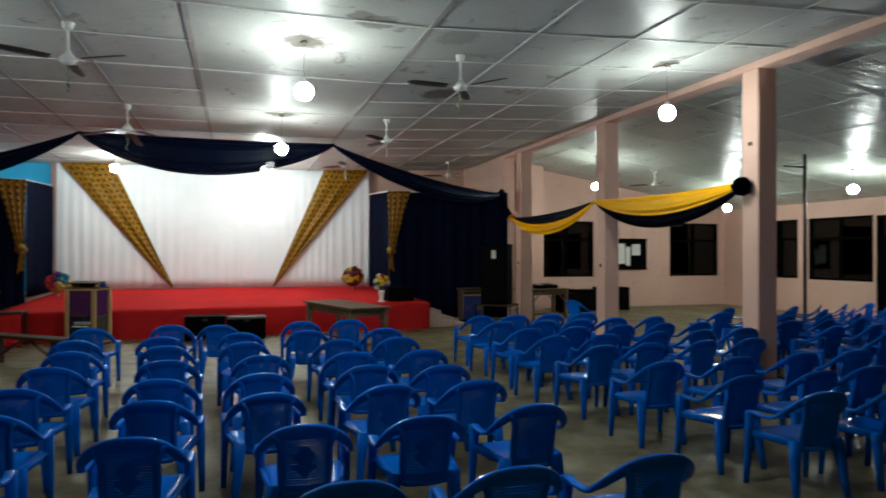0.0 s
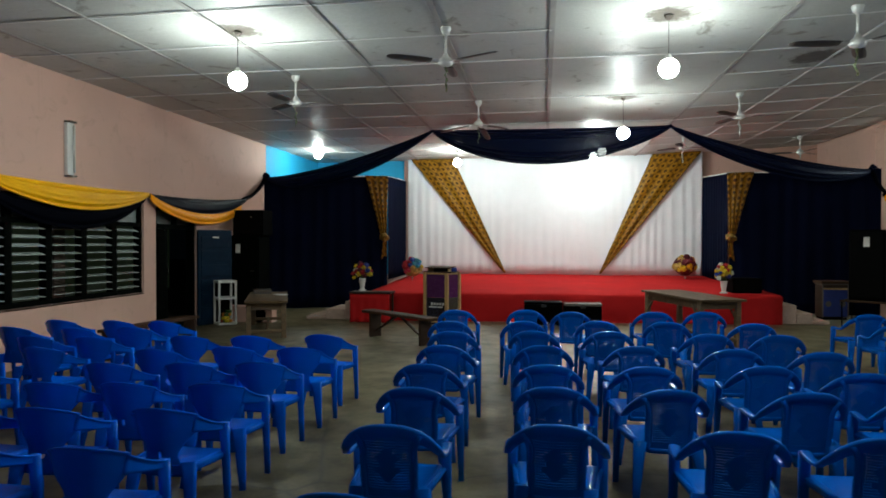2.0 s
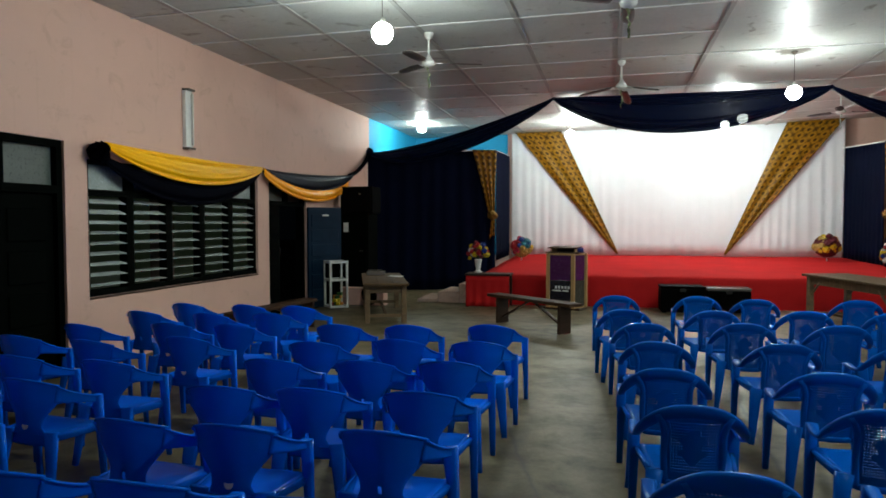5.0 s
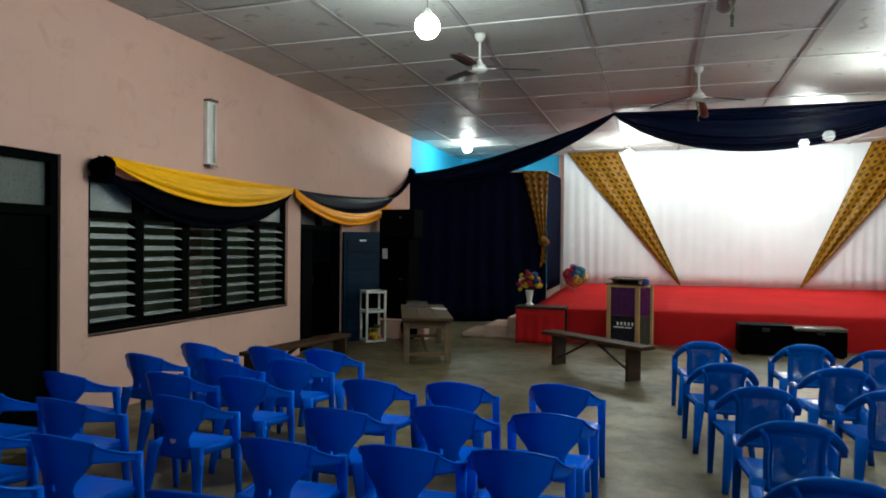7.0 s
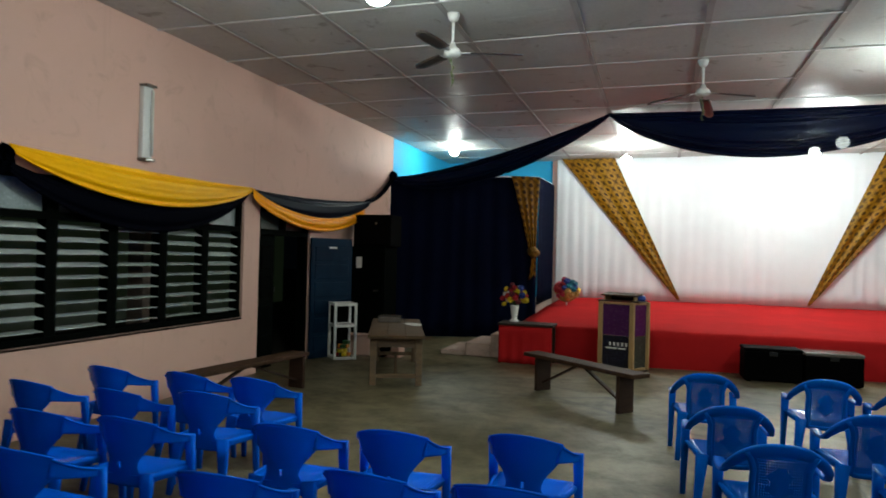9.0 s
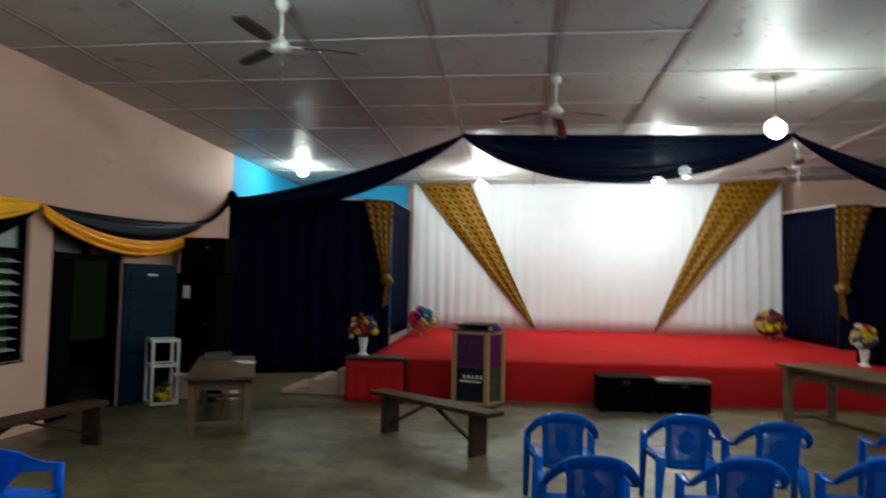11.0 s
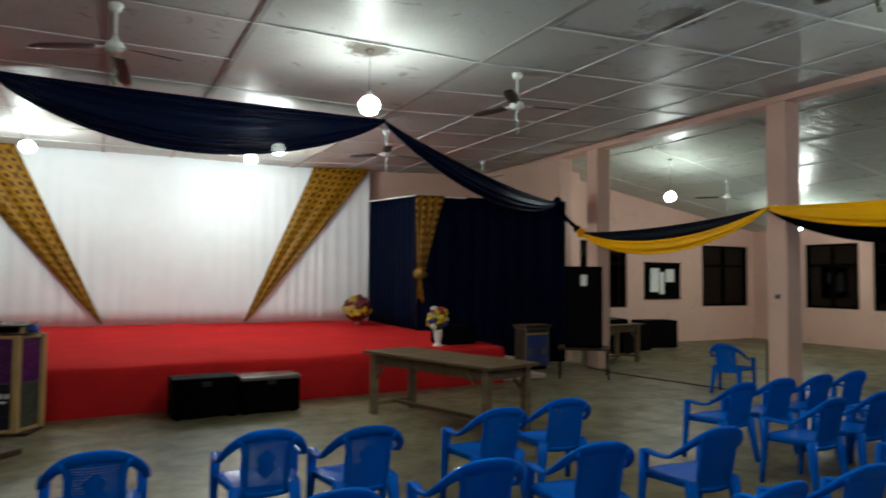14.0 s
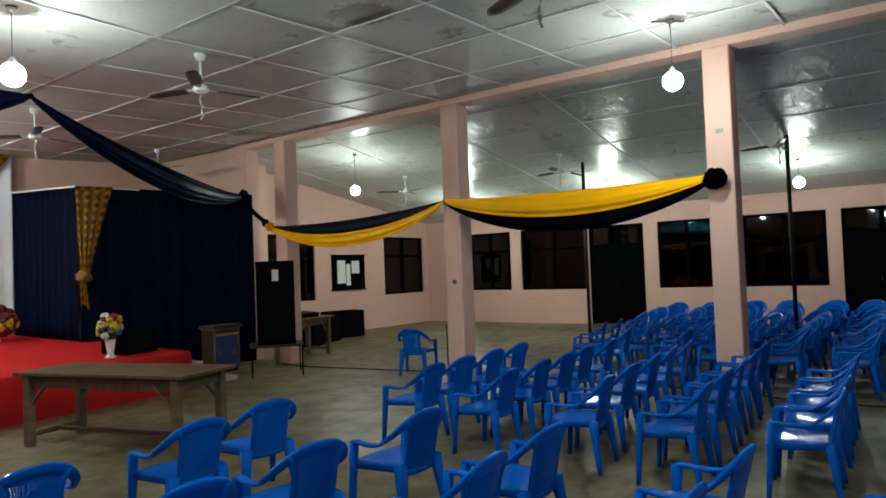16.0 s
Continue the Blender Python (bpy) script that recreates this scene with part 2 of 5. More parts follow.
def printed_cloth(name):
    """Gold damask print: dark rosettes in offset rows on a shiny gold ground."""
    m, tree, b = nodes_of(name)
    tc = tree.nodes.new("ShaderNodeTexCoord").outputs["UV"]
    mp = tree.nodes.new("ShaderNodeMapping")
    mp.inputs["Scale"].default_value, mp.inputs["Rotation"].default_value = (1, 1, 1), (0, 0, radians(45))
    tree.links.new(tc, mp.inputs["Vector"])
    vor = tree.nodes.new("ShaderNodeTexVoronoi")
    vor.inputs["Scale"].default_value, vor.inputs["Randomness"].default_value = 4.8, 0.10
    tree.links.new(mp.outputs["Vector"], vor.inputs["Vector"])
    petals = tree.nodes.new("ShaderNodeTexVoronoi")
    petals.inputs["Scale"].default_value, petals.inputs["Randomness"].default_value = 19.0, 0.5
    tree.links.new(mp.outputs["Vector"], petals.inputs["Vector"])
    col = ramp_node(tree, vor.outputs["Distance"], [(0.15, (0.040, 0.016, 0.002)), (0.27, (0.27, 0.128, 0.007)), (0.46, (0.21, 0.096, 0.005)), (0.60, (0.060, 0.026, 0.003))])
    col = mix_node(tree, 1.0, col, ramp_node(tree, petals.outputs["Distance"], [(0.1, (0.55,) * 3), (0.5, (1,) * 3)]), "MULTIPLY")
    tree.links.new(col, b.inputs["Base Color"])
    b.inputs["Roughness"].default_value = 0.5
    b.inputs["Specular IOR Level"].default_value = 0.12
    return m


def glass(name, tint=(1, 1, 1), gloss=0.03, ior=1.5):
    m = bpy.data.materials.new(name)
    m.use_nodes = True
    tree = m.node_tree
    tree.nodes.clear()
    out, mx = tree.nodes.new("ShaderNodeOutputMaterial"), tree.nodes.new("ShaderNodeMixShader")
    clear, shine, fr = tree.nodes.new("ShaderNodeBsdfTransparent"), tree.nodes.new("ShaderNodeBsdfGlossy"), tree.nodes.new("ShaderNodeFresnel")
    clear.inputs["Color"].default_value = (*tint, 1)
    shine.inputs["Roughness"].default_value = gloss
    fr.inputs["IOR"].default_value = ior
    tree.links.new(fr.outputs[0], mx.inputs[0])
    tree.links.new(clear.outputs[0], mx.inputs[1])
    tree.links.new(shine.outputs[0], mx.inputs[2])
    tree.links.new(mx.outputs[0], out.inputs["Surface"])
    return m


def glowing(name, colour, strength):
    m, tree, b = nodes_of(name)
    b.inputs["Base Color"].default_value = (0.8, 0.8, 0.8, 1)
    b.inputs["Emission Color"].default_value = (*colour, 1)
    b.inputs["Emission Strength"].default_value = strength
    return m


def plastic(name, base, rough):
    """Moulded coloured plastic: an even, strong colour under a shiny skin with fine scuffs; each chair a little faded or not."""
    m, tree, b = nodes_of(name)
    tc = tree.nodes.new("ShaderNodeTexCoord").outputs["Object"]
    large, fine = noise_node(tree, tc, 3.0, 4), noise_node(tree, tc, 60, 5, 0.7)
    col = ramp_node(tree, large, [(0.3, scaled(base, 0.92)), (0.7, scaled(base, 1.05))])
    rnd = tree.nodes.new("ShaderNodeObjectInfo").outputs["Random"]
    col = mix_node(tree, 1.0, col, ramp_node(tree, rnd, [(0.0, (0.80,) * 3), (1.0, (1.0,) * 3)]), "MULTIPLY")
    tree.links.new(col, b.inputs["Base Color"])
    mr = tree.nodes.new("ShaderNodeMapRange")
    mr.inputs["To Min"].default_value, mr.inputs["To Max"].default_value = rough - 0.04, rough + 0.06
    tree.links.new(fine, mr.inputs["Value"])
    tree.links.new(mr.outputs["Result"], b.inputs["Roughness"])
    b.inputs["Specular IOR Level"].default_value = 0.065
    b.inputs["Specular Tint"].default_value = (0.45, 0.75, 1.0, 1)
    bn = tree.nodes.new("ShaderNodeBump")
    bn.inputs["Strength"].default_value, bn.inputs["Distance"].default_value = 0.08, 0.001
    tree.links.new(fine, bn.inputs["Height"])
    tree.links.new(bn.outputs["Normal"], b.inputs["Normal"])
    return m


HOLDER_SHADOWS = [(x, y, zmain(x), 0.30 if x > 4 else 0.48, 0.93, 0.36) for x, y, z, k in BULBS if x < XC0 and y < 14]   # shadows of the lamp holders, painted into the ceiling colour round the roses
CEILING_MARKS = HOLDER_SHADOWS + [(3.35, 9.56, 3.96, 0.55, 0.8, 0.45), (2.75, 6.93, 3.94, 0.45, 0.35, 0.45), (1.82, 6.68, 3.93, 0.35, 0.6, 0.45), (1.62, 6.55, 3.93, 0.25, 0.6, 0.45)]
PINK = plaster("pink_paint", (0.66, 0.415, 0.335), (0.36, 0.22, 0.15))
BLUE_WALL = plaster("blue_paint", (0.02, 0.36, 0.62), (0.02, 0.20, 0.33))
BOARD = ceiling_board("ceiling_board", (0.57, 0.58, 0.55), 0.010, 0.36, 0.20, CEILING_MARKS)
FOIL = ceiling_board("aisle_board", (0.55, 0.59, 0.53), 0.034, 0.20, 0.2)
BATTEN = surface("batten_paint", (0.76, 0.76, 0.74), 0.55, 0.15, 2, 30)
JOINT = surface("joint_strip", (0.40, 0.38, 0.36), 0.6, 0.2, 2, 30)
FLOOR = concrete("cement_floor")
GROUND = surface("dark_earth", (0.06, 0.05, 0.035), 0.9, 0.3, 0.8, 12, 0.5, 0.02)
RED = surface("red_carpet", (0.47, 0.016, 0.017), 0.95, 0.14, 1.5, 120, 0.5, 0.004, spec=0.05,
              stains=((0.33, 0.015, 0.015), 1.1, 0.56, 0.75))
WHITE_CLOTH = surface("white_cloth", (0.75, 0.77, 0.80), 0.8, 0.05, 1.2, 150, 0.15, 0.002, spec=0.2)
NAVY = surface("navy_cloth", (0.0008, 0.0026, 0.0135), 0.8, 0.2, 1.5, 130, 0.2, 0.002, spec=0.04)
NAVY_SATIN = surface("navy_satin", (0.0028, 0.0058, 0.026), 0.36, 0.2, 1.5, 90, 0.15, 0.002, spec=0.08, spec_tint=(0.4, 0.6, 1.0))
BLACK_SATIN = surface("black_satin", (0.0014, 0.0018, 0.0045), 0.65, 0.2, 1.5, 90, 0.15, 0.002, spec=0.01)
CHARCOAL = surface("charcoal_satin", (0.0055, 0.0070, 0.014), 0.45, 0.2, 1.5, 90, 0.15, 0.002, spec=0.07, spec_tint=(0.6, 0.8, 1.0))
YELLOW = surface("yellow_satin", (1.0, 0.46, 0.003), 0.38, 0.10, 2, 90, 0.15, 0.002, spec=0.25, spec_tint=(1.0, 0.75, 0.2))
ORANGE = surface("orange_satin", (0.95, 0.34, 0.003), 0.38, 0.10, 2, 90, 0.15, 0.002, spec=0.25, spec_tint=(1.0, 0.65, 0.2))
NAVY_SATIN.node_tree.nodes["Principled BSDF"].inputs["Alpha"].default_value = 0.95   # thin cloth, a lamp shows through
GOLD = printed_cloth("gold_print")
GOLD_KNOT = surface("gold_cloth_knot", (0.24, 0.125, 0.016), 0.55, 0.5, 14, 60, 0.3, 0.003, spec=0.25)
PLASTIC = plastic("blue_plastic", (0.0004, 0.112, 0.54), 0.13)
PLASTIC_B = plastic("blue_plastic_smooth", (0.0005, 0.142, 0.82), 0.17)
OLD_WOOD = surface("old_wood", (0.165, 0.104, 0.052), 0.6, 0.35, 2.0, 18, 0.4, 0.004, streak=(1, 1, 8), stains=((0.07, 0.05, 0.035), 2.5, 0.55, 0.75))
OLD_WOOD_X = surface("old_wood_top", (0.120, 0.072, 0.034), 0.6, 0.4, 2.0, 18, 0.4, 0.004, spec=0.22, streak=(9, 1, 1), stains=((0.06, 0.045, 0.03), 2.5, 0.55, 0.75))
BENCH_WOOD = surface("bench_wood", (0.062, 0.032, 0.018), 0.6, 0.35, 2.0, 18, 0.4, 0.004, streak=(9, 1, 1), spec=0.10)
DARK_WOOD = surface("dark_wood", (0.036, 0.017, 0.010), 0.55, 0.35, 3.0, 22, 0.3, 0.003, spec=0.25, streak=(1, 1, 7))
PALE_WOOD = surface("pale_wood", (0.44, 0.27, 0.11), 0.45, 0.22, 3.0, 25, 0.25, 0.002, streak=(6, 6, 1))
BLACK_PAINT = surface("black_green_paint", (0.0014, 0.0023, 0.0018), 0.6, 0.3, 3, 30, 0.2, 0.002, spec=0.012)
BLACK = surface("black_fabric_vinyl", (0.0012, 0.0011, 0.0011), 0.65, 0.3, 4, 80, 0.3, 0.002, spec=0.02)
LOCKER = surface("dark_blue_steel", (0.0035, 0.019, 0.043), 0.5, 0.3, 3, 40, 0.1, 0.001, spec=0.08)
STEEL = surface("dark_steel", (0.025, 0.024, 0.022), 0.45, 0.3, 5, 50, 0.15, 0.001, metal=0.6)
WHITE_PAINT = surface("white_enamel", (0.72, 0.72, 0.69), 0.35, 0.12, 6, 60, 0.05, 0.001)
BLADE = surface("fan_blade_brown", (0.055, 0.045, 0.04), 0.4, 0.25, 6, 50, 0.1, 0.001)
CERAMIC = surface("white_ceramic", (0.78, 0.76, 0.73), 0.2, 0.06, 6, 60, 0.02, 0.001)
PURPLE = surface("purple_panel", (0.075, 0.012, 0.085), 0.25, 0.2, 4, 40, 0.05, 0.001)
NIGHT_PANEL = surface("midnight_panel", (0.008, 0.009, 0.022), 0.25, 0.2, 4, 40, 0.05, 0.001)
SMOKED = surface("grey_acrylic", (0.13, 0.11, 0.095), 0.22, 0.2, 4, 40, 0.05, 0.001)
ACRYLIC = surface("greenish_acrylic", (0.060, 0.058, 0.046), 0.25, 0.2, 4, 40, 0.05, 0.001)
PAPER = surface("paper", (0.72, 0.72, 0.68), 0.7, 0.08, 6, 60, 0.05, 0.001)
ROYAL = surface("royal_blue_panel", (0.008, 0.025, 0.17), 0.4, 0.2, 5, 60, 0.1, 0.001)
CREAM = surface("pale_step_paint", (0.55, 0.40, 0.33), 0.6, 0.25, 2, 25, 0.3, 0.004, stains=((0.25, 0.18, 0.14), 2.0, 0.5, 0.75))
RUBBER = surface("black_rubber", (0.0015, 0.0015, 0.0015), 0.65, 0.2, 5, 60, 0.1, 0.001, spec=0.04)
LEAF_RED = surface("petal_red", (0.42, 0.012, 0.02), 0.6, 0.2, 8, 60, 0.1, 0.001)
LEAF_PNK = surface("petal_pink", (0.62, 0.045, 0.11), 0.6, 0.2, 8, 60, 0.1, 0.001)
LEAF_YEL = surface("petal_yellow", (0.75, 0.55, 0.015), 0.6, 0.2, 8, 60, 0.1, 0.001)
LEAF_BLU = surface("petal_blue", (0.012, 0.045, 0.30), 0.6, 0.2, 8, 60, 0.1, 0.001)
LEAF_WHT = surface("petal_white", (0.70, 0.68, 0.62), 0.6, 0.1, 8, 60, 0.1, 0.001)
LEAF_WIN = surface("petal_wine", (0.13, 0.010, 0.022), 0.6, 0.2, 8, 60, 0.1, 0.001)
LEAF_TEA = surface("foil_teal", (0.012, 0.22, 0.30), 0.35, 0.2, 8, 60, 0.1, 0.001)
LEAF_ORA = surface("petal_orange", (0.65, 0.22, 0.015), 0.6, 0.2, 8, 60, 0.1, 0.001)
WRAP = surface("gold_wrap", (0.52, 0.38, 0.10), 0.35, 0.3, 9, 60, 0.3, 0.004)
GREEN = surface("leaf_green", (0.03, 0.10, 0.02), 0.6, 0.2, 8, 60, 0.1, 0.001)
TINSEL = surface("green_gold_tinsel", (0.22, 0.27, 0.14), 0.3, 0.6, 30, 90, 0.3, 0.003, metal=0.5)
DARK_PANE = glass("tinted_glass", (0.10, 0.15, 0.12), 0.03, 1.40)
FROSTED = surface("frosted_pane", (0.085, 0.105, 0.095), 0.3, 0.3, 2, 40, 0.1, 0.001)
PALE_PANE = surface("pale_frosted_pane", (0.27, 0.32, 0.32), 0.25, 0.3, 2, 40, 0.1, 0.001)
BLADE_GLASS = surface("obscured_louvre_glass", (0.56, 0.62, 0.58), 0.15, 0.12, 4, 60, 0.1, 0.001)
GLOW = [glowing("bulb_glow", (0.88, 1.0, 0.94), BULB_POWER * k) for k in sorted({b[3] for b in BULBS})]
GLOW_OF = dict(zip(sorted({b[3] for b in BULBS}), GLOW))
# faint emission instead of light falling on the yard wall
YARD = glowing("yard_glow", (0.10, 0.16, 0.07), 0.03)


# ---- building helpers ----
def mesh_from(bm, name, material, smooth=False):
    me = bpy.data.meshes.new(name)
    bm.normal_update()
    bm.to_mesh(me)
    bm.free()
    me.materials.append(material)
    if smooth:
        me.polygons.foreach_set("use_smooth", [True] * len(me.polygons))
    return me


def part(name, bm, material, parent, label="", smooth=False):
    ob = new(name, mesh_from(bm, name, material, smooth))
    ob.parent = parent
    return tagged(ob, label)


def solid(name, bm, material, label, category, kind="", smooth=False, group=""):
    return tagged(new(name, mesh_from(bm, name, material, smooth)), label, category, group, kind)


def thing(name, m, label, category, group="", kind=""):
    ob = new(name)
    ob.matrix_basis = m
    ob.empty_display_size = 0.1
    return tagged(ob, label, category, group, kind)


def box(lo, hi, bevel=0.0, bm=None, m=None, seg=1):
    bm = bm or bmesh.new()
    lo, hi = Vector(lo), Vector(hi)
    mt = Matrix.Translation((lo + hi) / 2) @ Matrix.Diagonal((*(hi - lo), 1))
    made = bmesh.ops.create_cube(bm, size=1.0, matrix=(m @ mt) if m else mt)["verts"]
    if bevel:
        edges = list({e for v in made for e in v.link_edges})
        bmesh.ops.bevel(bm, geom=edges, offset=bevel, segments=seg, affect="EDGES", profile=0.5)
    return bm


def rod(a, b, ra, rb=None, seg=12, bm=None):
    bm = bm or bmesh.new()
    a, b = Vector(a), Vector(b)
    m = Matrix.Translation((a + b) / 2) @ (b - a).to_track_quat("Z", "Y").to_matrix().to_4x4()
    bmesh.ops.create_cone(bm, cap_ends=True, segments=seg, radius1=ra, radius2=ra if rb is None else rb, depth=(b - a).length, matrix=m)
    return bm


def lathe(profile, seg=20, bm=None, m=None):
    """Turn a list of (radius, height) round the z axis."""
    bm = bm or bmesh.new()
    m = m or Matrix()
    rings = [[bm.verts.new(m @ Vector((r * math.cos(i * math.tau / seg), r * math.sin(i * math.tau / seg), z))) for i in range(seg)] for r, z in profile]
    for a, b in zip(rings, rings[1:]):
        for i in range(seg):
            bm.faces.new((a[i], a[(i + 1) % seg], b[(i + 1) % seg], b[i]))
    for ring, flip in ((rings[0], True), (rings[-1], False)):
        bm.faces.new(ring[::-1] if flip else ring)
    return bm


def sweep(points, wide, thick, seg=8, bm=None, up=(0, 0, 1), power=2.6):
    """A bar with a rounded flat section along a smooth line; wide and thick may vary along it."""
    bm = bm or bmesh.new()
    pts = [Vector(p) for p in points]
    n = len(pts)
    rings = []
    for i, p in enumerate(pts):
        t = (pts[min(i + 1, n - 1)] - pts[max(i - 1, 0)]).normalized()
        side = t.cross(Vector(up[i] if isinstance(up, list) else up))
        side = side.normalized() if side.length > 1e-4 else Vector((1, 0, 0))
        nor = side.cross(t).normalized()
        w = wide[i] if isinstance(wide, (list, tuple)) else wide
        h = thick[i] if isinstance(thick, (list, tuple)) else thick
        ring = []
        for k in range(seg):
            a = (k + 0.5) * math.tau / seg
            c, s = math.cos(a), math.sin(a)
            c, s = math.copysign(abs(c) ** (2 / power), c), math.copysign(abs(s) ** (2 / power), s)
            ring.append(bm.verts.new(p + side * c * w / 2 + nor * s * h / 2))
        rings.append(ring)
    for a, b in zip(rings, rings[1:]):
        for k in range(seg):
            bm.faces.new((a[k], a[(k + 1) % seg], b[(k + 1) % seg], b[k]))
    bm.faces.new(rings[0][::-1])
    bm.faces.new(rings[-1])
    bmesh.ops.recalc_face_normals(bm, faces=bm.faces[:])
    return bm


def curve_points(ctrl, n):
    """Points on a smooth line through the control points."""
    c = [Vector(p) for p in ctrl]
    c = [c[0] * 2 - c[1]] + c + [c[-1] * 2 - c[-2]]
    out = []
    spans = len(c) - 3
    for k in range(n + 1):
        u = k / n * spans
        i = min(int(u), spans - 1)
        f = u - i
        p0, p1, p2, p3 = c[i:i + 4]
        out.append(0.5 * ((2 * p1) + (p2 - p0) * f + (2 * p0 - 5 * p1 + 4 * p2 - p3) * f * f + (3 * p1 - p0 - 3 * p2 + p3) * f ** 3))
    return out


def sheet(fn, nu, nv, thick=0.0, skip=None, uv=None):
    """A grid of points fn(u, v) for u and v from 0 to 1, with an optional thickness and missing cells."""
    bm = bmesh.new()
    pts = [[Vector(fn(i / nu, j / nv)) for j in range(nv + 1)] for i in range(nu + 1)]
    cells = {(i, j) for i in range(nu) for j in range(nv) if not (skip and skip(i, j))}
    used = sorted({(i + a, j + b) for i, j in cells for a in (0, 1) for b in (0, 1)})
    layer = bm.loops.layers.uv.new("UVMap") if uv else None

    def normal(i, j):
        a, b = pts[min(i + 1, nu)][j] - pts[max(i - 1, 0)][j], pts[i][min(j + 1, nv)] - pts[i][max(j - 1, 0)]
        return a.cross(b).normalized()

    def quad(corners, keys):
        f = bm.faces.new(corners)
        if uv:
            for lp, (a, b) in zip(f.loops, keys):
                lp[layer].uv = uv(a / nu, b / nv)

    near = {k: bm.verts.new(pts[k[0]][k[1]] + normal(*k) * thick / 2) for k in used}
    far = {k: bm.verts.new(pts[k[0]][k[1]] - normal(*k) * thick / 2) for k in used} if thick else None
    for i, j in sorted(cells):
        keys = [(i, j), (i + 1, j), (i + 1, j + 1), (i, j + 1)]
        quad([near[k] for k in keys], keys)
        if not thick:
            continue
        quad([far[k] for k in keys[::-1]], keys[::-1])
        for a, b, other in ((keys[0], keys[1], (i, j - 1)), (keys[1], keys[2], (i + 1, j)), (keys[2], keys[3], (i, j + 1)), (keys[3], keys[0], (i - 1, j))):
            if other not in cells:
                quad([near[b], near[a], far[a], far[b]], [b, a, a, b])
    return bm


def wall_with_openings(along, at, thick, a0, a1, z0, z1, holes, cut=0.0):
    """A wall in the plane of one axis, built from solid blocks round its openings. holes: a0, a1, z0, z1."""
    bm = bmesh.new()
    edges = sorted({a0, a1, *[h[0] for h in holes], *[h[1] for h in holes]})
    for p, q in zip(edges, edges[1:]):
        mid = (p + q) / 2
        gaps = sorted((h[2], h[3]) for h in holes if h[0] < mid < h[1])
        z = z0
        for g0, g1 in gaps + [(z1, z1)]:
            if g0 - z > 1e-4:
                lo, hi = ((at, p, z), (at + thick, q, g0)) if along == "y" else ((p, at, z), (q, at + thick, g0))
                box([min(a, b) for a, b in zip(lo, hi)], [max(a, b) for a, b in zip(lo, hi)], bm=bm)
            z = g1
    bmesh.ops.remove_doubles(bm, verts=bm.verts[:], dist=1e-5)
    return bm


# ---- setting: floor, walls, ceilings ----
T = 0.2
solid("ground", box((-60, -60, -0.30), (60, 60, -0.16)), GROUND, "dark bare earth outside the hall at night", "ground", "structure")
solid("floor", box((XL - T, YS - T, -0.15), (XR + T, YN + T, 0.0)), FLOOR, "worn grey-brown cement floor with stains and polished tracks", "floor", "structure")

DOOR_W = (5.37, 6.80, 0.0, 2.37)
WIN_W = (7.10, 10.60, 0.76, 2.22)
DOOR_W2 = (10.95, 12.30, 0.0, 2.20)
WIN_W0 = (2.60, 5.27, 0.74, 2.37)
solid("wall_west", wall_with_openings("y", XL, -T, YS, 15.56, 0.0, 4.3, [DOOR_W, WIN_W, DOOR_W2, WIN_W0]), PINK, "pink painted plaster wall with grime low down", "wall", "structure")
solid("wall_west_stage", box((XL - T, 15.56, 0), (XL, YN, 4.3)), BLUE_WALL, "bright blue painted plaster wall beside the stage", "wall", "structure")
solid("wall_north_blue", box((XL - T, YN, 0), (-3.98, YN + T, 4.3)), BLUE_WALL, "bright blue painted wall behind the stage", "wall", "structure")
solid("wall_north", box((-3.98, YN, 0), (7.3, YN + T, 4.6)), PINK, "pink painted wall behind the stage", "wall", "structure")
solid("wall_stage_east", box((7.02, 16.35, 0), (7.22, YN, 4.6)), PINK, "pink painted wall between stage and side aisle", "wall", "structure")
solid("wall_pier", box((6.97, 16.05, 0), (7.27, 16.35, 4.6)), PINK, "pink plastered pier at the stage end", "pier", "structure")
solid("wall_south", box((XL - T, YS - T, 0), (XR + T, YS, 4.9)), PINK, "plain pink wall at the back of the hall", "wall", "structure")
HOLES_E = [(15.42, 16.86, 0.94, 2.62), (13.05, 15.08, 0.93, 2.62), (11.48, 12.98, 0.0, 2.60), (9.72, 11.12, 0.93, 2.60), (7.38, 9.10, 0.93, 2.60), (5.62, 7.10, 0.0, 2.60), (3.2, 5.2, 0.93, 2.60)]
HOLES_N = [(7.62, 7.92, 0.93, 2.62), (9.10, 10.95, 0.93, 2.62), (13.65, 15.50, 0.93, 2.62)]
solid("wall_east", wall_with_openings("y", XR, T, YS, YA + T, 0.0, 3.4, HOLES_E), PINK, "pink painted wall of the side aisle with dark windows", "wall", "structure")
solid("wall_aisle_north", wall_with_openings("x", YA, T, 7.22, XR, 0.0, 4.9, HOLES_N), PINK, "pink painted end wall of the side aisle", "wall", "structure")
solid("wall_pilaster", box((8.43, 17.95, 0), (9.0, YA, 4.3)), PINK, "pink plastered pilaster on the aisle end wall", "pilaster", "structure")

# main ceiling: a slab above, sheets below it with open joints, cover strips on the joints
bm = bmesh.new()
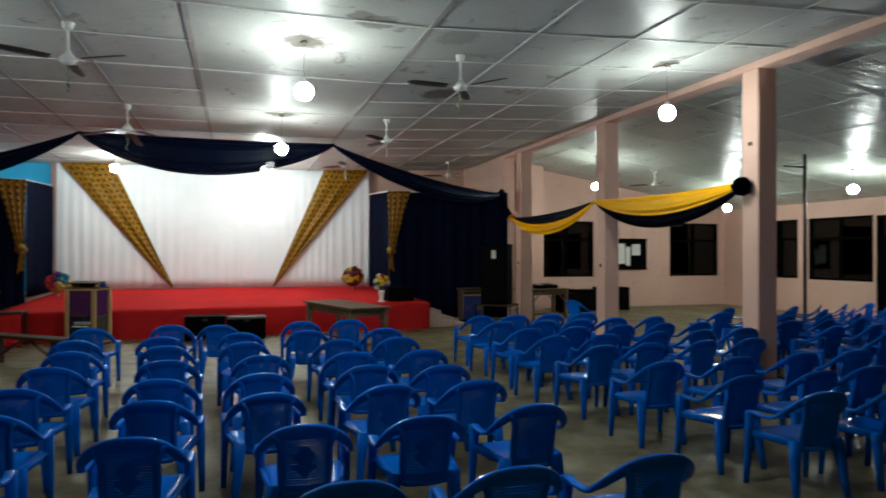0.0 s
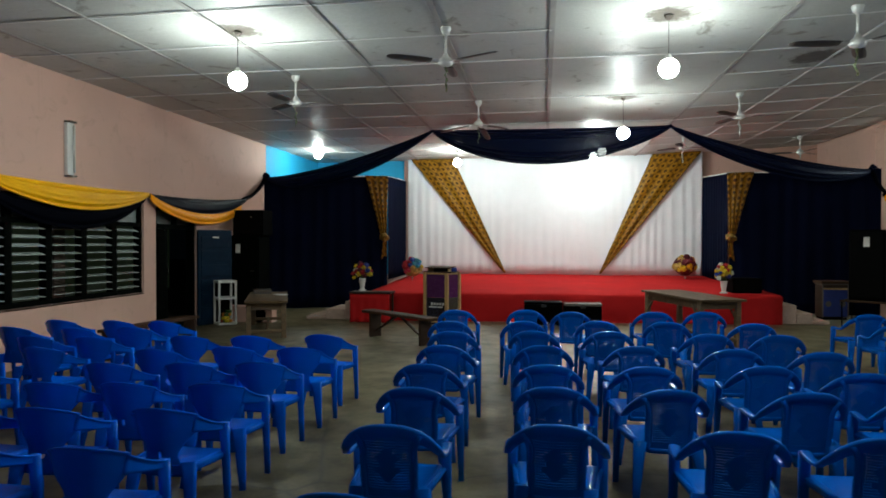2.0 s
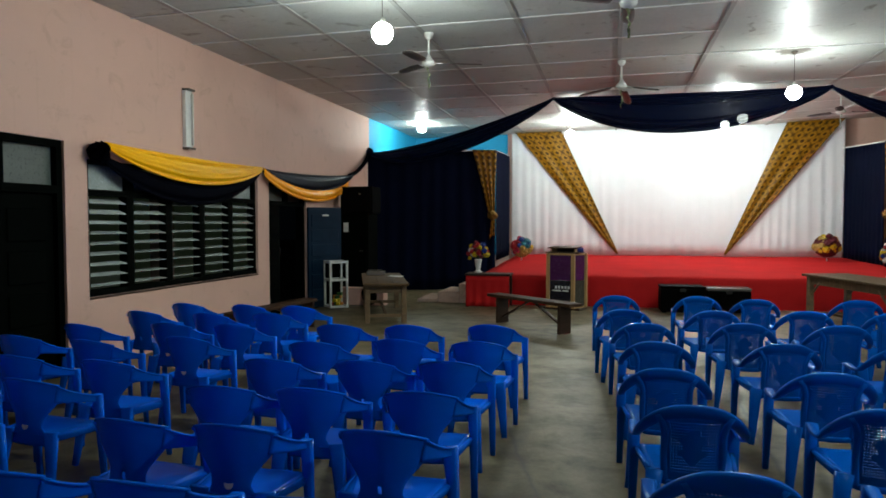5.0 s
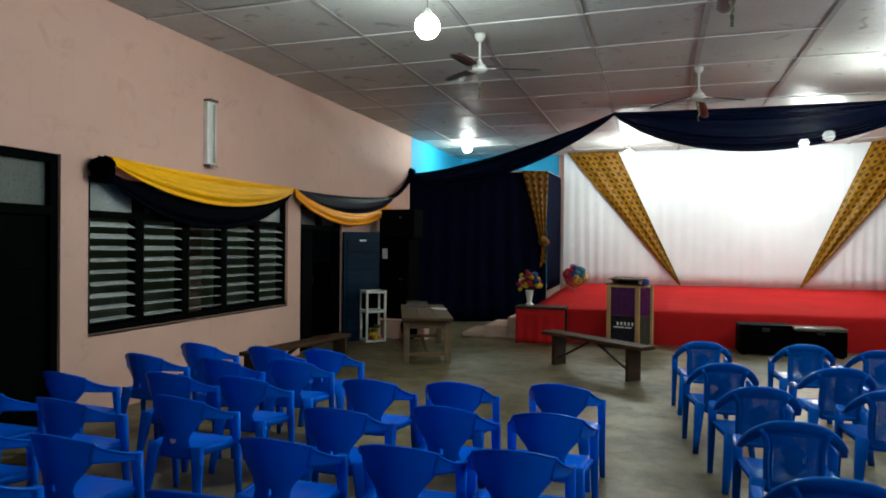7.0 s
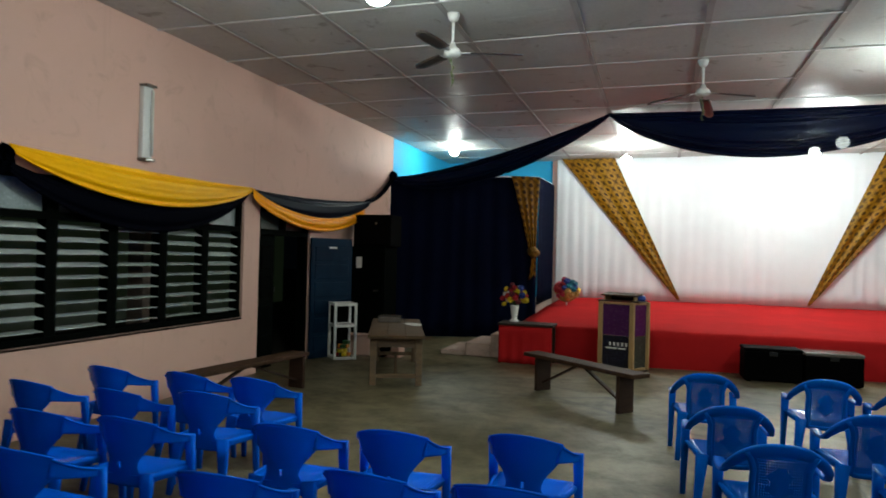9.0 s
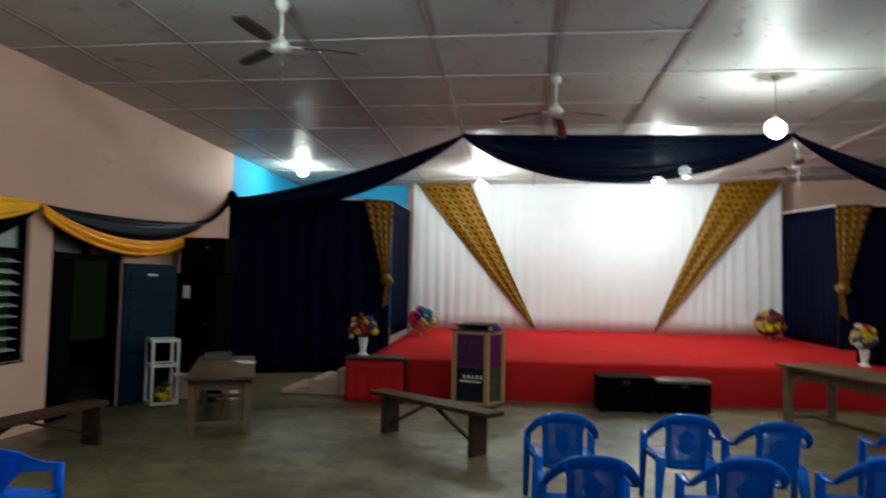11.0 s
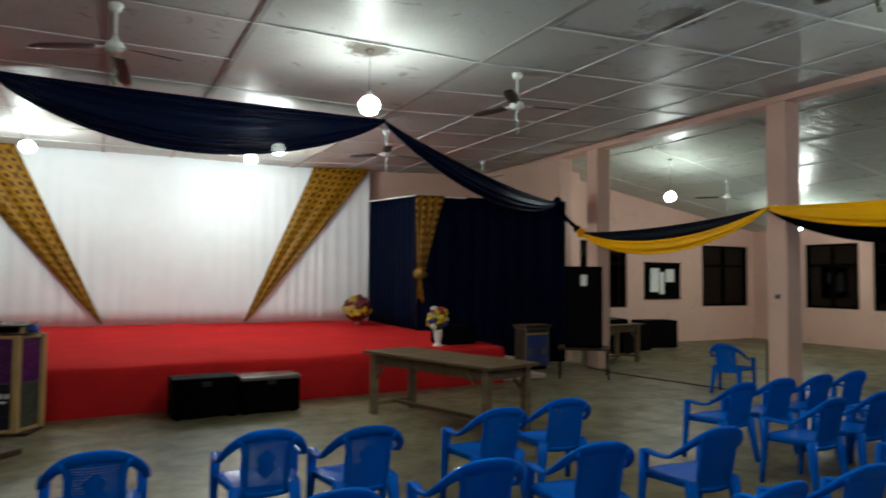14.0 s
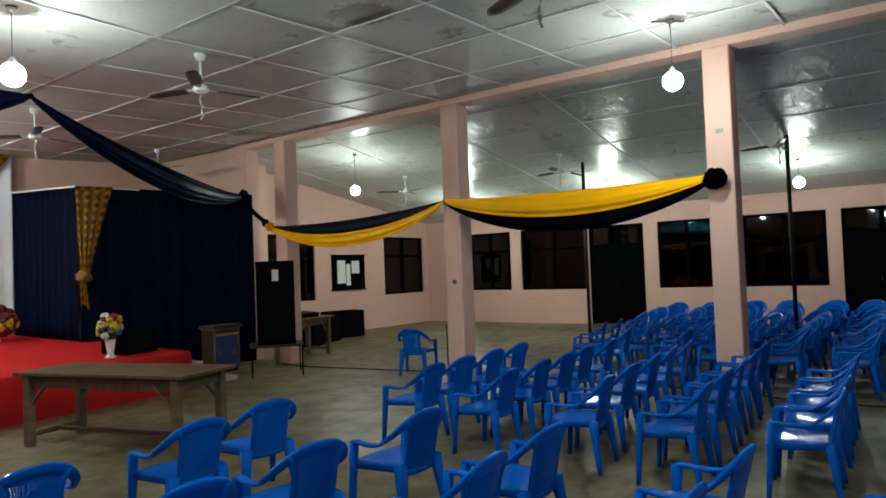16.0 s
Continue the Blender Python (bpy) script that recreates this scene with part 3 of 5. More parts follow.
for x0, x1 in ((XL - T, 0.0), (0.0, 2.36), (2.36, XC0 + 0.02)):
    a, b = zmain(x0) + 0.02, zmain(x1) + 0.02
    vs = [bm.verts.new(p) for p in ((x0, YS, a), (x1, YS, b), (x1, YN, b), (x0, YN, a), (x0, YS, a + .15), (x1, YS, b + .15), (x1, YN, b + .15), (x0, YN, a + .15))]
    for f in ((3, 2, 1, 0), (4, 5, 6, 7), (0, 1, 5, 4), (1, 2, 6, 5), (2, 3, 7, 6), (3, 0, 4, 7)):
        bm.faces.new([vs[i] for i in f])
solid("ceiling", bm, JOINT, "dark backing of the hall ceiling", "ceiling", "structure")


def ceiling_sheets(x_lines, y_lines, height, sag, seed, bm=None):
    rng = random.Random(seed)
    bm = bm or bmesh.new()
    for x0, x1 in zip(x_lines, x_lines[1:]):
        for y0, y1 in zip(y_lines, y_lines[1:]):
            g, n = 0.004, 4
            t = [rng.uniform(0, 0.006) for _ in range(4)]
            s = rng.uniform(0.2, 1.0) * sag
            vs = []
            for i in range(n + 1):
                for j in range(n + 1):
                    u, v = i / n, j / n
                    x, y = x0 + g + (x1 - x0 - 2 * g) * u, y0 + g + (y1 - y0 - 2 * g) * v
                    drop = s * 16 * u * (1 - u) * v * (1 - v) + (t[0] * (1 - u) + t[1] * u) * (1 - v) + (t[2] * (1 - u) + t[3] * u) * v
                    vs.append(bm.verts.new((x, y, height(x) + 0.008 - drop)))
            for i in range(n):
                for j in range(n):
                    k = i * (n + 1) + j
                    bm.faces.new((vs[k], vs[k + 1], vs[k + n + 2], vs[k + n + 1]))
    return bm


XS = [XL] + [-5.90 + 1.18 * k for k in range(6)] + [2.36 + 1.18 * k for k in range(4)] + [XC0]
YSS = [YS] + [8.97 + 1.165 * k for k in range(-10, 9)] + [YN]
YSS = [y for y in YSS if y <= YN]
WIDE = [YS] + [8.97 + 2.33 * k for k in range(-5, 5)] + [YN]
bm = bmesh.new()
for k, (x0, x1) in enumerate(zip(XS, XS[1:])):
    ceiling_sheets((x0, x1), WIDE if x1 - x0 > 2 else YSS, zmain, 0.010, 3 + k, bm)
solid("ceiling_sheets", bm, BOARD, "glossy grey-white ceiling sheets with brown water marks and holder shadows painted above the bulbs", "ceiling", "structure", smooth=True)
bm, bm2 = bmesh.new(), bmesh.new()
rng = random.Random(5)
for x0, x1 in zip(XS, XS[1:]):
    for y in (WIDE if x1 - x0 > 2 else YSS)[1:-1]:
        skew = rng.uniform(-.012, .012)
        a, b = Vector((x0, y - skew, zmain(x0) - 0.010)), Vector((x1, y + skew, zmain(x1) - 0.010))
        sweep([a.lerp(b, k / 3) + Vector((0, rng.uniform(-.004, .004), 0)) for k in range(4)], rng.uniform(0.024, 0.036), 0.009, 4, bm, power=8)
for k, x in enumerate(XS[1:-1]):
    sweep([(x, YS + (YN - YS) * i / 6, zmain(x) - 0.008) for i in range(7)], 0.034 if x > 2.5 else 0.060, 0.010, 4, bm if x > 2.5 else bm2, power=8)
solid("ceiling_trim", bm, BATTEN, "thin white cover strips on the ceiling joints", "trim", "structure")
solid("ceiling_trim_dark", bm2, JOINT, "dull grey cover strips along the ceiling joints", "trim", "structure")

# aisle ceiling slopes down to the east wall
bm = bmesh.new()
for dz, flip in ((0.03, False), (0.2, True)):
    vs = [bm.verts.new((x, y, zaisle(x) + dz)) for x, y in ((XC1 - 0.02, YS), (XR, YS), (XR, YA), (XC1 - 0.02, YA))]
    bm.faces.new(vs if flip else vs[::-1])
solid("ceiling_aisle", bm, JOINT, "dark backing of the sloping aisle ceiling", "ceiling", "structure")
XA = [XC1 - 0.02] + [8.45 + 1.2 * k for k in range(6)] + [XR]
YAA = [YS] + [-1.7 + 2.4 * k for k in range(9)] + [YA]
solid("ceiling_aisle_sheets", ceiling_sheets(XA, YAA, zaisle, 0.012, 9), FOIL, "shiny crinkled grey sheets on the sloping aisle ceiling", "ceiling", "structure", smooth=True)
bm = bmesh.new()
for x in XA[1:-1]:
    sweep([(x, YS + (YA - YS) * i / 6, zaisle(x) - 0.006) for i in range(7)], 0.028, 0.007, 4, bm, power=8)
for y in YAA[1:-1]:
    sweep([(x, y, zaisle(x) - 0.006) for x in (XA[0], 10.0, 12.8, XR)], 0.030, 0.008, 4, bm, power=8)
solid("ceiling_aisle_trim", bm, BATTEN, "pale cover strips on the aisle ceiling", "trim", "structure")
solid("beam", box((XC0, YS, 4.05), (XC1, 16.05, 4.62), 0.008), PINK, "pink plastered beam over the columns", "beam", "structure")
for y1 in (7.53, 11.36, 15.19):
    col = thing("column", pose((XC0 + XC1) / 2, y1 - 0.15, 0), "square pink plastered column, scuffed at the base", "column", "columns along the aisle", "structure")
    part("shaft", box((-0.15, -0.15, 0), (0.15, 0.15, 4.05), 0.012), PINK, col)
    part("socket_plate", box((-0.157, -0.05, 1.38 if y1 > 8 else 3.05), (-0.151, 0.03, 1.44 if y1 > 8 else 3.10), 0.001), SMOKED, col, "small dull grey socket plate")


# ---- doors and windows ----
def window_unit(name, m, width, height, cols, transom, label, pane):
    """A dark timber window in its opening; local x runs along the wall, y through it."""
    w = thing(name, m, label, "window", "", "structure")
    fb = bmesh.new()
    for lo, hi in (((0, -.05, 0), (width, .05, .06)), ((0, -.05, height - .06), (width, .05, height)), ((0, -.05, .06), (.06, .05, height - .06)), ((width - .06, -.05, .06), (width, .05, height - .06))):
        box(lo, hi, bm=fb)
    step = width / cols
    for k in range(1, cols):
        box((k * step - .035, -.045, .06), (k * step + .035, .045, height - .06), bm=fb)
    if transom:
        box((.06, -.04, transom - .03), (width - .06, .04, transom + .03), bm=fb)
    part("window_frame", fb, BLACK_PAINT, w)
    for k in range(cols):
        for z0, z1 in ([(.06, transom - .03), (transom + .03, height - .06)] if transom else [(.06, height - .06)]):
            x0, x1 = k * step + (.06 if k == 0 else .035), (k + 1) * step - (.06 if k == cols - 1 else .035)
            part("pane", box((x0, -.003, z0), (x1, .003, z1)), pane, w)
    return w


def louvre_window(name, m, width, z0, z1, transom, bays, label):
    """Glass blades in dark timber bays with fixed lights above."""
    w = thing(name, m, label, "window", "", "structure")
    h, tr, step = z1 - z0, transom - z0, width / bays
    fb = bmesh.new()
    for lo, hi in (((0, -.07, 0), (width, .07, .06)), ((0, -.06, h - .05), (width, .06, h)), ((0, -.06, .06), (.06, .06, h - .05)), ((width - .06, -.06, .06), (width, .06, h - .05)), ((.06, -.06, tr - .035), (width - .06, .06, tr + .035))):
        box(lo, hi, bm=fb)
    for k in range(1, bays):
        box((k * step - .06, -.055, .06), (k * step + .06, .055, h - .05), bm=fb)
    part("window_frame", fb, BLACK_PAINT, w)
    part("window_sill", box((0, -.10, -.03), (width, .10, 0), .004), BLACK_PAINT, w)
    n = 9
    blade = None
    for k in range(bays):
        x0, x1 = k * step + .064, (k + 1) * step - .064
        for i in range(n):
            z = .11 + (tr - .20) * i / (n - 1)
            tilt = 7 + 17 * i / (n - 1) + 4 * math.sin(k * 2.1 + i) - (0, 3, 6, 4, 0)[k % 5]
            mt = pose((x0 + x1) / 2, 0, z, tilt, 0, 0)
            if blade is None:
                blade = mesh_from(box((-(x1 - x0) / 2, -.055, -.0025), ((x1 - x0) / 2, .055, .0025)), "louvre_blade", BLADE_GLASS)
            ob = new("louvre_blade", blade)
            ob.parent, ob.matrix_basis = w, mt
        part("pane", box((x0, -.003, tr + .035), (x1, .003, h - .05)), PALE_PANE, w)
    return w


# west side: local x runs south to north
def west(y, z=0.0):
    return Matrix.Translation((XL - 0.10, y, z)) @ Matrix.Rotation(radians(90), 4, "Z")


louvre_window("window_1", west(WIN_W[0], WIN_W[2]), WIN_W[1] - WIN_W[0], WIN_W[2], WIN_W[3], 1.87, 5, "dark-framed louvre window with tilted glass blades and fixed top lights")
louvre_window("window_2", west(WIN_W0[0], WIN_W0[2]), WIN_W0[1] - WIN_W0[0], WIN_W0[2], WIN_W0[3], 1.87, 4, "dark-framed louvre window with tilted glass blades beside the door")


def panelled_door(name, m, width, leaf, top, label, leaves=2, open_leaf=False, light=None, first=0.5):
    """A timber door with raised panels and glazed lights above it."""
    d = thing(name, m, label, "door", "", "structure")
    fb = bmesh.new()
    for lo, hi in (((0, -.07, 0), (.07, .07, top)), ((width - .07, -.07, 0), (width, .07, top)), ((.07, -.07, top - .07), (width - .07, .07, top)), ((.07, -.07, leaf), (width - .07, .07, leaf + .08)), ((width / 2 - .05, -.06, leaf + .08), (width / 2 + .05, .06, top - .07))):
        box(lo, hi, bm=fb)
    part("door_frame", fb, BLACK_PAINT, d)
    for a, b in ((.07, width / 2 - .05), (width / 2 + .05, width - .07)):
        part("top_light", box((a, -.003, leaf + .08), (b, .003, top - .07)), light or FROSTED, d)
    for k in range(leaves):
        lw = (width - .14) * (first if k == 0 else 1 - first)
        x0 = .07 if k == 0 else .07 + (width - .14) * first
        lb = box((x0 + .003, -.02, .01), (x0 + lw - .003, .02, leaf - .003), .003)
        for i in range(4):
            z0 = .14 + i * (leaf - .2) / 4
            box((x0 + .10, -.034, z0), (x0 + lw - .10, -.018, z0 + (leaf - .2) / 4 - .09), .010, lb)
        swung = open_leaf and k == leaves - 1
        if swung:
            for i in range(6):
                z0 = .12 + i * (leaf - .2) / 6
                box((x0 + .07, .018, z0), (x0 + lw - .07, .030, z0 + (leaf - .2) / 6 - .05), .008, lb)
            hinge = Vector((x0 + lw, -0.16, 0))
            bmesh.ops.transform(lb, verts=lb.verts[:], matrix=Matrix.Translation(hinge) @ Matrix.Rotation(radians(154), 4, "Z") @ Matrix.Translation((-x0 - lw, 0, 0)))
            mark = Matrix.Translation(hinge) @ Matrix.Rotation(radians(154), 4, "Z")
        lf = part("door_leaf", lb, LOCKER if swung else BLACK_PAINT, d, "dark blue door leaf standing open" if swung else "")
        if swung:
            part("name_bar", box((-0.46, 0.031, 1.66), (-0.32, 0.035, 1.69), m=mark), PAPER, lf, "small pale bar")
        if k == 0:
            part("door_handle", rod((x0 + lw - .05, -.05, 1.0), (x0 + lw - .05, -.05, 1.12), .010), STEEL, lf, "dull steel pull handle")
    return d


panelled_door("door_1", west(DOOR_W[0]), DOOR_W[1] - DOOR_W[0], 1.84, DOOR_W[3], "closed black-green double door with panels and top lights")
panelled_door("door_2", west(DOOR_W2[0]), DOOR_W2[1] - DOOR_W2[0], 1.82, DOOR_W2[3], "black-green double door with one blue leaf standing open", open_leaf=True, first=0.36)


# east and north sides of the aisle
def east(y1, z=0.0):
    return Matrix.Translation((XR + 0.10, y1, z)) @ Matrix.Rotation(radians(-90), 4, "Z")


win_no = 3
for y0, y1, z0, z1 in HOLES_E:
    if z0 > 0:
        window_unit(f"window_{win_no}", east(y1, z0), y1 - y0, z1 - z0, 2, 1.12, "dark-framed window with night behind the tinted glass", DARK_PANE)
        win_no += 1
    else:
        panelled_door("door_3" if y0 > 8 else "door_4", east(y1), y1 - y0, 2.02, z1, "closed black-green double door in the aisle wall", light=DARK_PANE)
for x0, x1, z0, z1 in HOLES_N:
    window_unit(f"window_{win_no}", pose(x0, YA + 0.10, z0), x1 - x0, z1 - z0, 1 if x1 - x0 < 1 else 2, 1.12, "dark-framed window with night behind the tinted glass", DARK_PANE)
    win_no += 1

# dim yard beyond the west louvres: the wall glows by itself, no lamp there
solid("backdrop_yard", box((-14.2, -6, -0.16), (-14.0, 24, 2.4)), YARD, "green yard backdrop outside at night, glowing faintly in place of light on it", "backdrop", "structure")
for y in (5.9, 8.6, 11.6):
    solid("veranda_post", box((-9.3, y, -0.16), (-9.0, y + 0.3, 3.0), 0.01), CREAM, "pale veranda post outside the louvre window", "post", "structure", group="veranda posts")

# ---- stage ----
def stage_front(x):
    return 13.66 + (x + 3.9) * 0.062


XS0, XS1 = -3.66, 4.50
bm = bmesh.new()
n = 40
rows = []
rng = random.Random(11)
for i in range(n + 1):
    x = XS0 + (XS1 - XS0) * i / n
    yf = stage_front(x)
    w1, w2 = 0.008 * math.sin(x * 5.1) + rng.uniform(-.003, .003), 0.006 * math.sin(x * 3.3 + 1)
    end = 0.0
    prof = [(yf + 0.012 + w1, 0.0), (yf + w1 * 1.3, 0.12), (yf - 0.004 + w1, 0.45), (yf + 0.004, STAGE_F - 0.05), (yf + 0.022, STAGE_F - 0.012), (yf + 0.06, STAGE_F + w2)]
    for k in range(1, 15):
        y = yf + 0.06 + (19.15 - yf - 0.06) * k / 14
        z = STAGE_F + (STAGE_B - STAGE_F) * k / 14 + 0.006 * math.sin(x * 2.3 + y * 1.7) + 0.004 * math.sin(x * 6.1 - y * 3.9)
        prof.append((y, z))
    rows.append([bm.verts.new((x, y, z)) for y, z in prof])
for a, b in zip(rows, rows[1:]):
    for k in range(len(a) - 1):
        bm.faces.new((a[k], b[k], b[k + 1], a[k + 1]))
for row, flip in ((rows[0], False), (rows[-1], True)):
    base = bm.verts.new((row[-1].co.x, row[-1].co.y, 0))
    bm.faces.new([base, *row] if flip else [base, *row][::-1])
bmesh.ops.recalc_face_normals(bm, faces=bm.faces[:])
solid("stage", bm, RED, "low stage wholly covered with rumpled red carpet", "stage", "structure", smooth=True)
solid("stage_wing_west", box((XL, 16.75, 0), (-3.95, 19.28, 0.66)), CREAM, "bare side part of the stage behind the curtain", "stage", "structure")
solid("stage_wing_east", box((XS1, 16.95, 0), (7.0, 19.28, 0.66)), CREAM, "bare side part of the stage behind the curtain", "stage", "structure")


def steps(name, x_out, x_in, y0, y1, label):
    s = thing(name, pose(0, 0, 0), label, "steps", "", "structure")
    k = 3
    for i in range(k):
        a, b = x_out + (x_in - x_out) * i / k, x_out + (x_in - x_out) * (i + 1) / k
        part("step", box((min(a, b), y0, 0), (max(a, b) - 0.002, y1, (0.07, 0.21, 0.37)[i]), 0.012), CREAM, s)


steps("stage_steps_west", -4.92, -3.68, 13.72, 14.75, "three pale pink plastered steps up to the stage")
steps("stage_steps_east", 5.42, 4.51, 14.35, 15.3, "three pale pink plastered steps up to the stage")


# ---- hangings ----
def pleated(a, b, z0, z1, pitch, depth, seed, material, name, label, z1b=None, flare=1.0, pieces=10, calm=0.0):
    """A gathered curtain hanging along the line a-b."""
    rng = random.Random(seed)
    a, b = Vector((*a, 0)), Vector((*b, 0))
    ln = (b - a).length
    nor = Vector((-(b - a).y, (b - a).x, 0)).normalized()
    n = max(24, int(ln / pitch * 8))
    ph = [0.0]
    for i in range(n):
        ph.append(ph[-1] + math.tau * ln / n / pitch * rng.uniform(0.55, 1.45))
    amp = [rng.uniform(0.5, 1.3) for _ in range(n + 1)]
    amp = [(amp[max(0, i - 1)] + amp[i] + amp[min(n, i + 1)]) / 3 for i in range(n + 1)]
    amp = [v * (1 - calm * (1 - abs(2 * i / n - 1) ** 3) * (0.75 + 0.25 * math.sin(i * 0.09))) for i, v in enumerate(amp)]
    top = z1 if z1b is None else z1b

    def fn(u, v):
        i = round(u * n)
        z = z0 + (z1 + (top - z1) * u - z0) * v
        d = depth * amp[i] * math.sin(ph[i] + 0.5 * math.sin(v * 3 + i * 0.11)) * (0.45 + 0.55 * (1 - v) * flare)
        return a.lerp(b, u) + nor * d + Vector((0, 0, z))

    return solid(name, sheet(fn, n, pieces, 0.004), material, label, "curtain", smooth=True)


pleated((4.10, 19.10), (-3.86, 19.10), STAGE_B - 0.01, 4.0, 0.24, 0.013, 2, WHITE_CLOTH, "white_curtain", "white gathered cloth covering the back of the stage", calm=0.8)
pleated((-3.93, 19.12), (-3.86, 16.62), 0.66, 3.30, 0.24, 0.015, 3, NAVY, "navy_curtain", "navy cloth hung along the side of the stage booth", 3.20)
pleated((4.16, 16.80), (4.12, 19.12), 0.66, 3.22, 0.24, 0.015, 4, NAVY, "navy_curtain", "navy cloth hung along the side of the stage booth", 3.30)
pleated((-3.88, 16.60), (-6.56, 15.42), 0.01, 3.20, 0.34, 0.022, 5, NAVY, "navy_curtain", "long navy curtain hung in front of the stage booth", 3.10)
pleated((7.07, 15.99), (4.18, 16.78), 0.01, 3.18, 0.34, 0.022, 6, NAVY, "navy_curtain", "long navy curtain hung in front of the stage booth", 3.20)
for x0, y0, x1, y1, za, zb in ((-3.885, 16.58, -3.955, 19.1, 3.20, 3.31), (4.145, 16.78, 4.08, 19.1, 3.20, 3.31), (-3.885, 16.58, -4.9, 16.14, 3.20, 3.17), (4.145, 16.78, 5.1, 16.52, 3.20, 3.18)):
    solid("curtain_rail", sweep([(x0, y0, za), (x1, y1, zb)], 0.03, 0.03, 6, power=6), WHITE_PAINT, "thin pale wooden rail carrying the booth cloth", "curtain rail", group="booth rails")
solid("wall_strip", box((-3.99, 19.22, 3.25), (-3.87, 19.30, 4.0)), PINK, "narrow pink pier edge beside the white cloth", "trim", "structure")


def gold_panel(x0, x1, xt, zt, zb, name):
    """A printed cloth gathered to a point at its lower end."""
    rng = random.Random(int(abs(x0) * 100))
    ph = rng.uniform(0, 6)

    def fn(u, v):
        k = 1 - v
        xa, xb = x0 + (xt - 0.03 - x0) * k, x1 + (xt + 0.03 - x1) * k
        x = xa + (xb - xa) * u
        gather = math.sin(math.pi * min(1, k * 1.1)) * 0.6 + 0.25
        y = 19.01 - 0.022 * gather * math.sin(u * 5 * math.pi + ph + 0.8 * math.sin(v * 4)) - 0.02 * math.sin(math.pi * u)
        return Vector((x, y, zb + (zt - zb) * v + 0.01 * math.sin(u * 9)))

    def uv(u, v):
        k = 1 - v
        w = abs(x1 - x0)
        return (u * w * (0.45 + 0.55 * v) + k * 0.25, v * 3.5)

    return solid(name, sheet(fn, 36, 24, 0.003, uv=uv), GOLD, "gold printed cloth tapering to a point over the white backdrop", "drape", smooth=True, group="gold drapes")


gold_panel(-3.84, -2.60, -1.12, 4.0, 0.735, "gold_drape")
gold_panel(2.83, 4.07, 1.45, 4.01, 0.735, "gold_drape")


def corner_drape(cx, cy, side, name, ang):
    """A short gold cloth over the booth corner, tied in a knot with a hanging tail."""
    d = thing(name, pose(cx, cy, 0, 0, 0, ang), "short gold printed cloth tied in a knot at the booth corner", "drape", "gold corner drapes")

    def fn(u, v):
        k = 1 - v
        w = 0.58 * (1 - 0.78 * k ** 0.9)
        x = side * (w * u - 0.04 * (1 - k) + 0.02 * k)
        y = -0.05 - 0.016 * math.sin(u * 22) * (0.4 + k) - 0.05 * math.sin(math.pi * u) * k
        return Vector((x, y, 1.74 + 1.46 * v))

    part("cloth", sheet(fn, 30, 16, 0.003, uv=lambda u, v: (u * 0.5, v * 1.5)), GOLD, d, smooth=True)
    kb = bmesh.new()
    bmesh.ops.create_icosphere(kb, subdivisions=3, radius=0.105)
    for v in kb.verts:
        v.co = v.co * (1 + 0.45 * noise.noise(v.co * 26)) + Vector((side * 0.06, -0.08, 1.70))
    part("knot", kb, GOLD_KNOT, d, smooth=True)

    def tail(u, v):
        return Vector((side * (0.01 + 0.12 * u * (0.6 + 0.5 * (1 - v))), -0.07 - 0.014 * math.sin(u * 16), 1.20 + 0.05 * math.sin(u * 5) * (1 - v) + 0.48 * v))
    part("tail", sheet(tail, 14, 8, 0.003, uv=lambda u, v: (u * 0.15, v * 0.5)), GOLD, d, smooth=True)


corner_drape(-3.90, 16.58, -1, "gold_corner_drape", 24)
corner_drape(4.16, 16.76, 1, "gold_corner_drape", -14)


def swag(name, a, b, top_sag, low_sag, material, label, folds=5, depth=0.05, out=(0, -1, 0), n=40, m=14, ends=0.05, base=None, skew=0.0):
    """Cloth hung between two points: its upper and lower edges sag by different amounts and the folds follow the sag."""
    a, b, out = Vector(a), Vector(b), Vector(out)

    def fn(u, v):
        w = min(1, max(0, u + skew * u * (1 - u)))
        par = 4 * w * (1 - w)
        par = par ** 0.85
        s = top_sag + (low_sag - top_sag) * (1 - v)
        p = a.lerp(b, u) + Vector((0, 0, -s * par - ends * (1 - v) * (1 - par)))
        f = math.sin(v * folds * math.tau + 1.2 * math.sin(u * 3)) * depth * (0.35 + 0.65 * par) * (0.5 + 0.5 * math.sin(v * 7.3 + 1))
        belly = depth * 1.6 * math.sin(math.pi * v) * par
        return p + out * (f * 0.6 + belly)

    bm = sheet(fn, n, m, 0.004)
    if base is not None:
        return part(name, bm, material, base, label, smooth=True)
    return solid(name, bm, material, label, "drape", smooth=True)


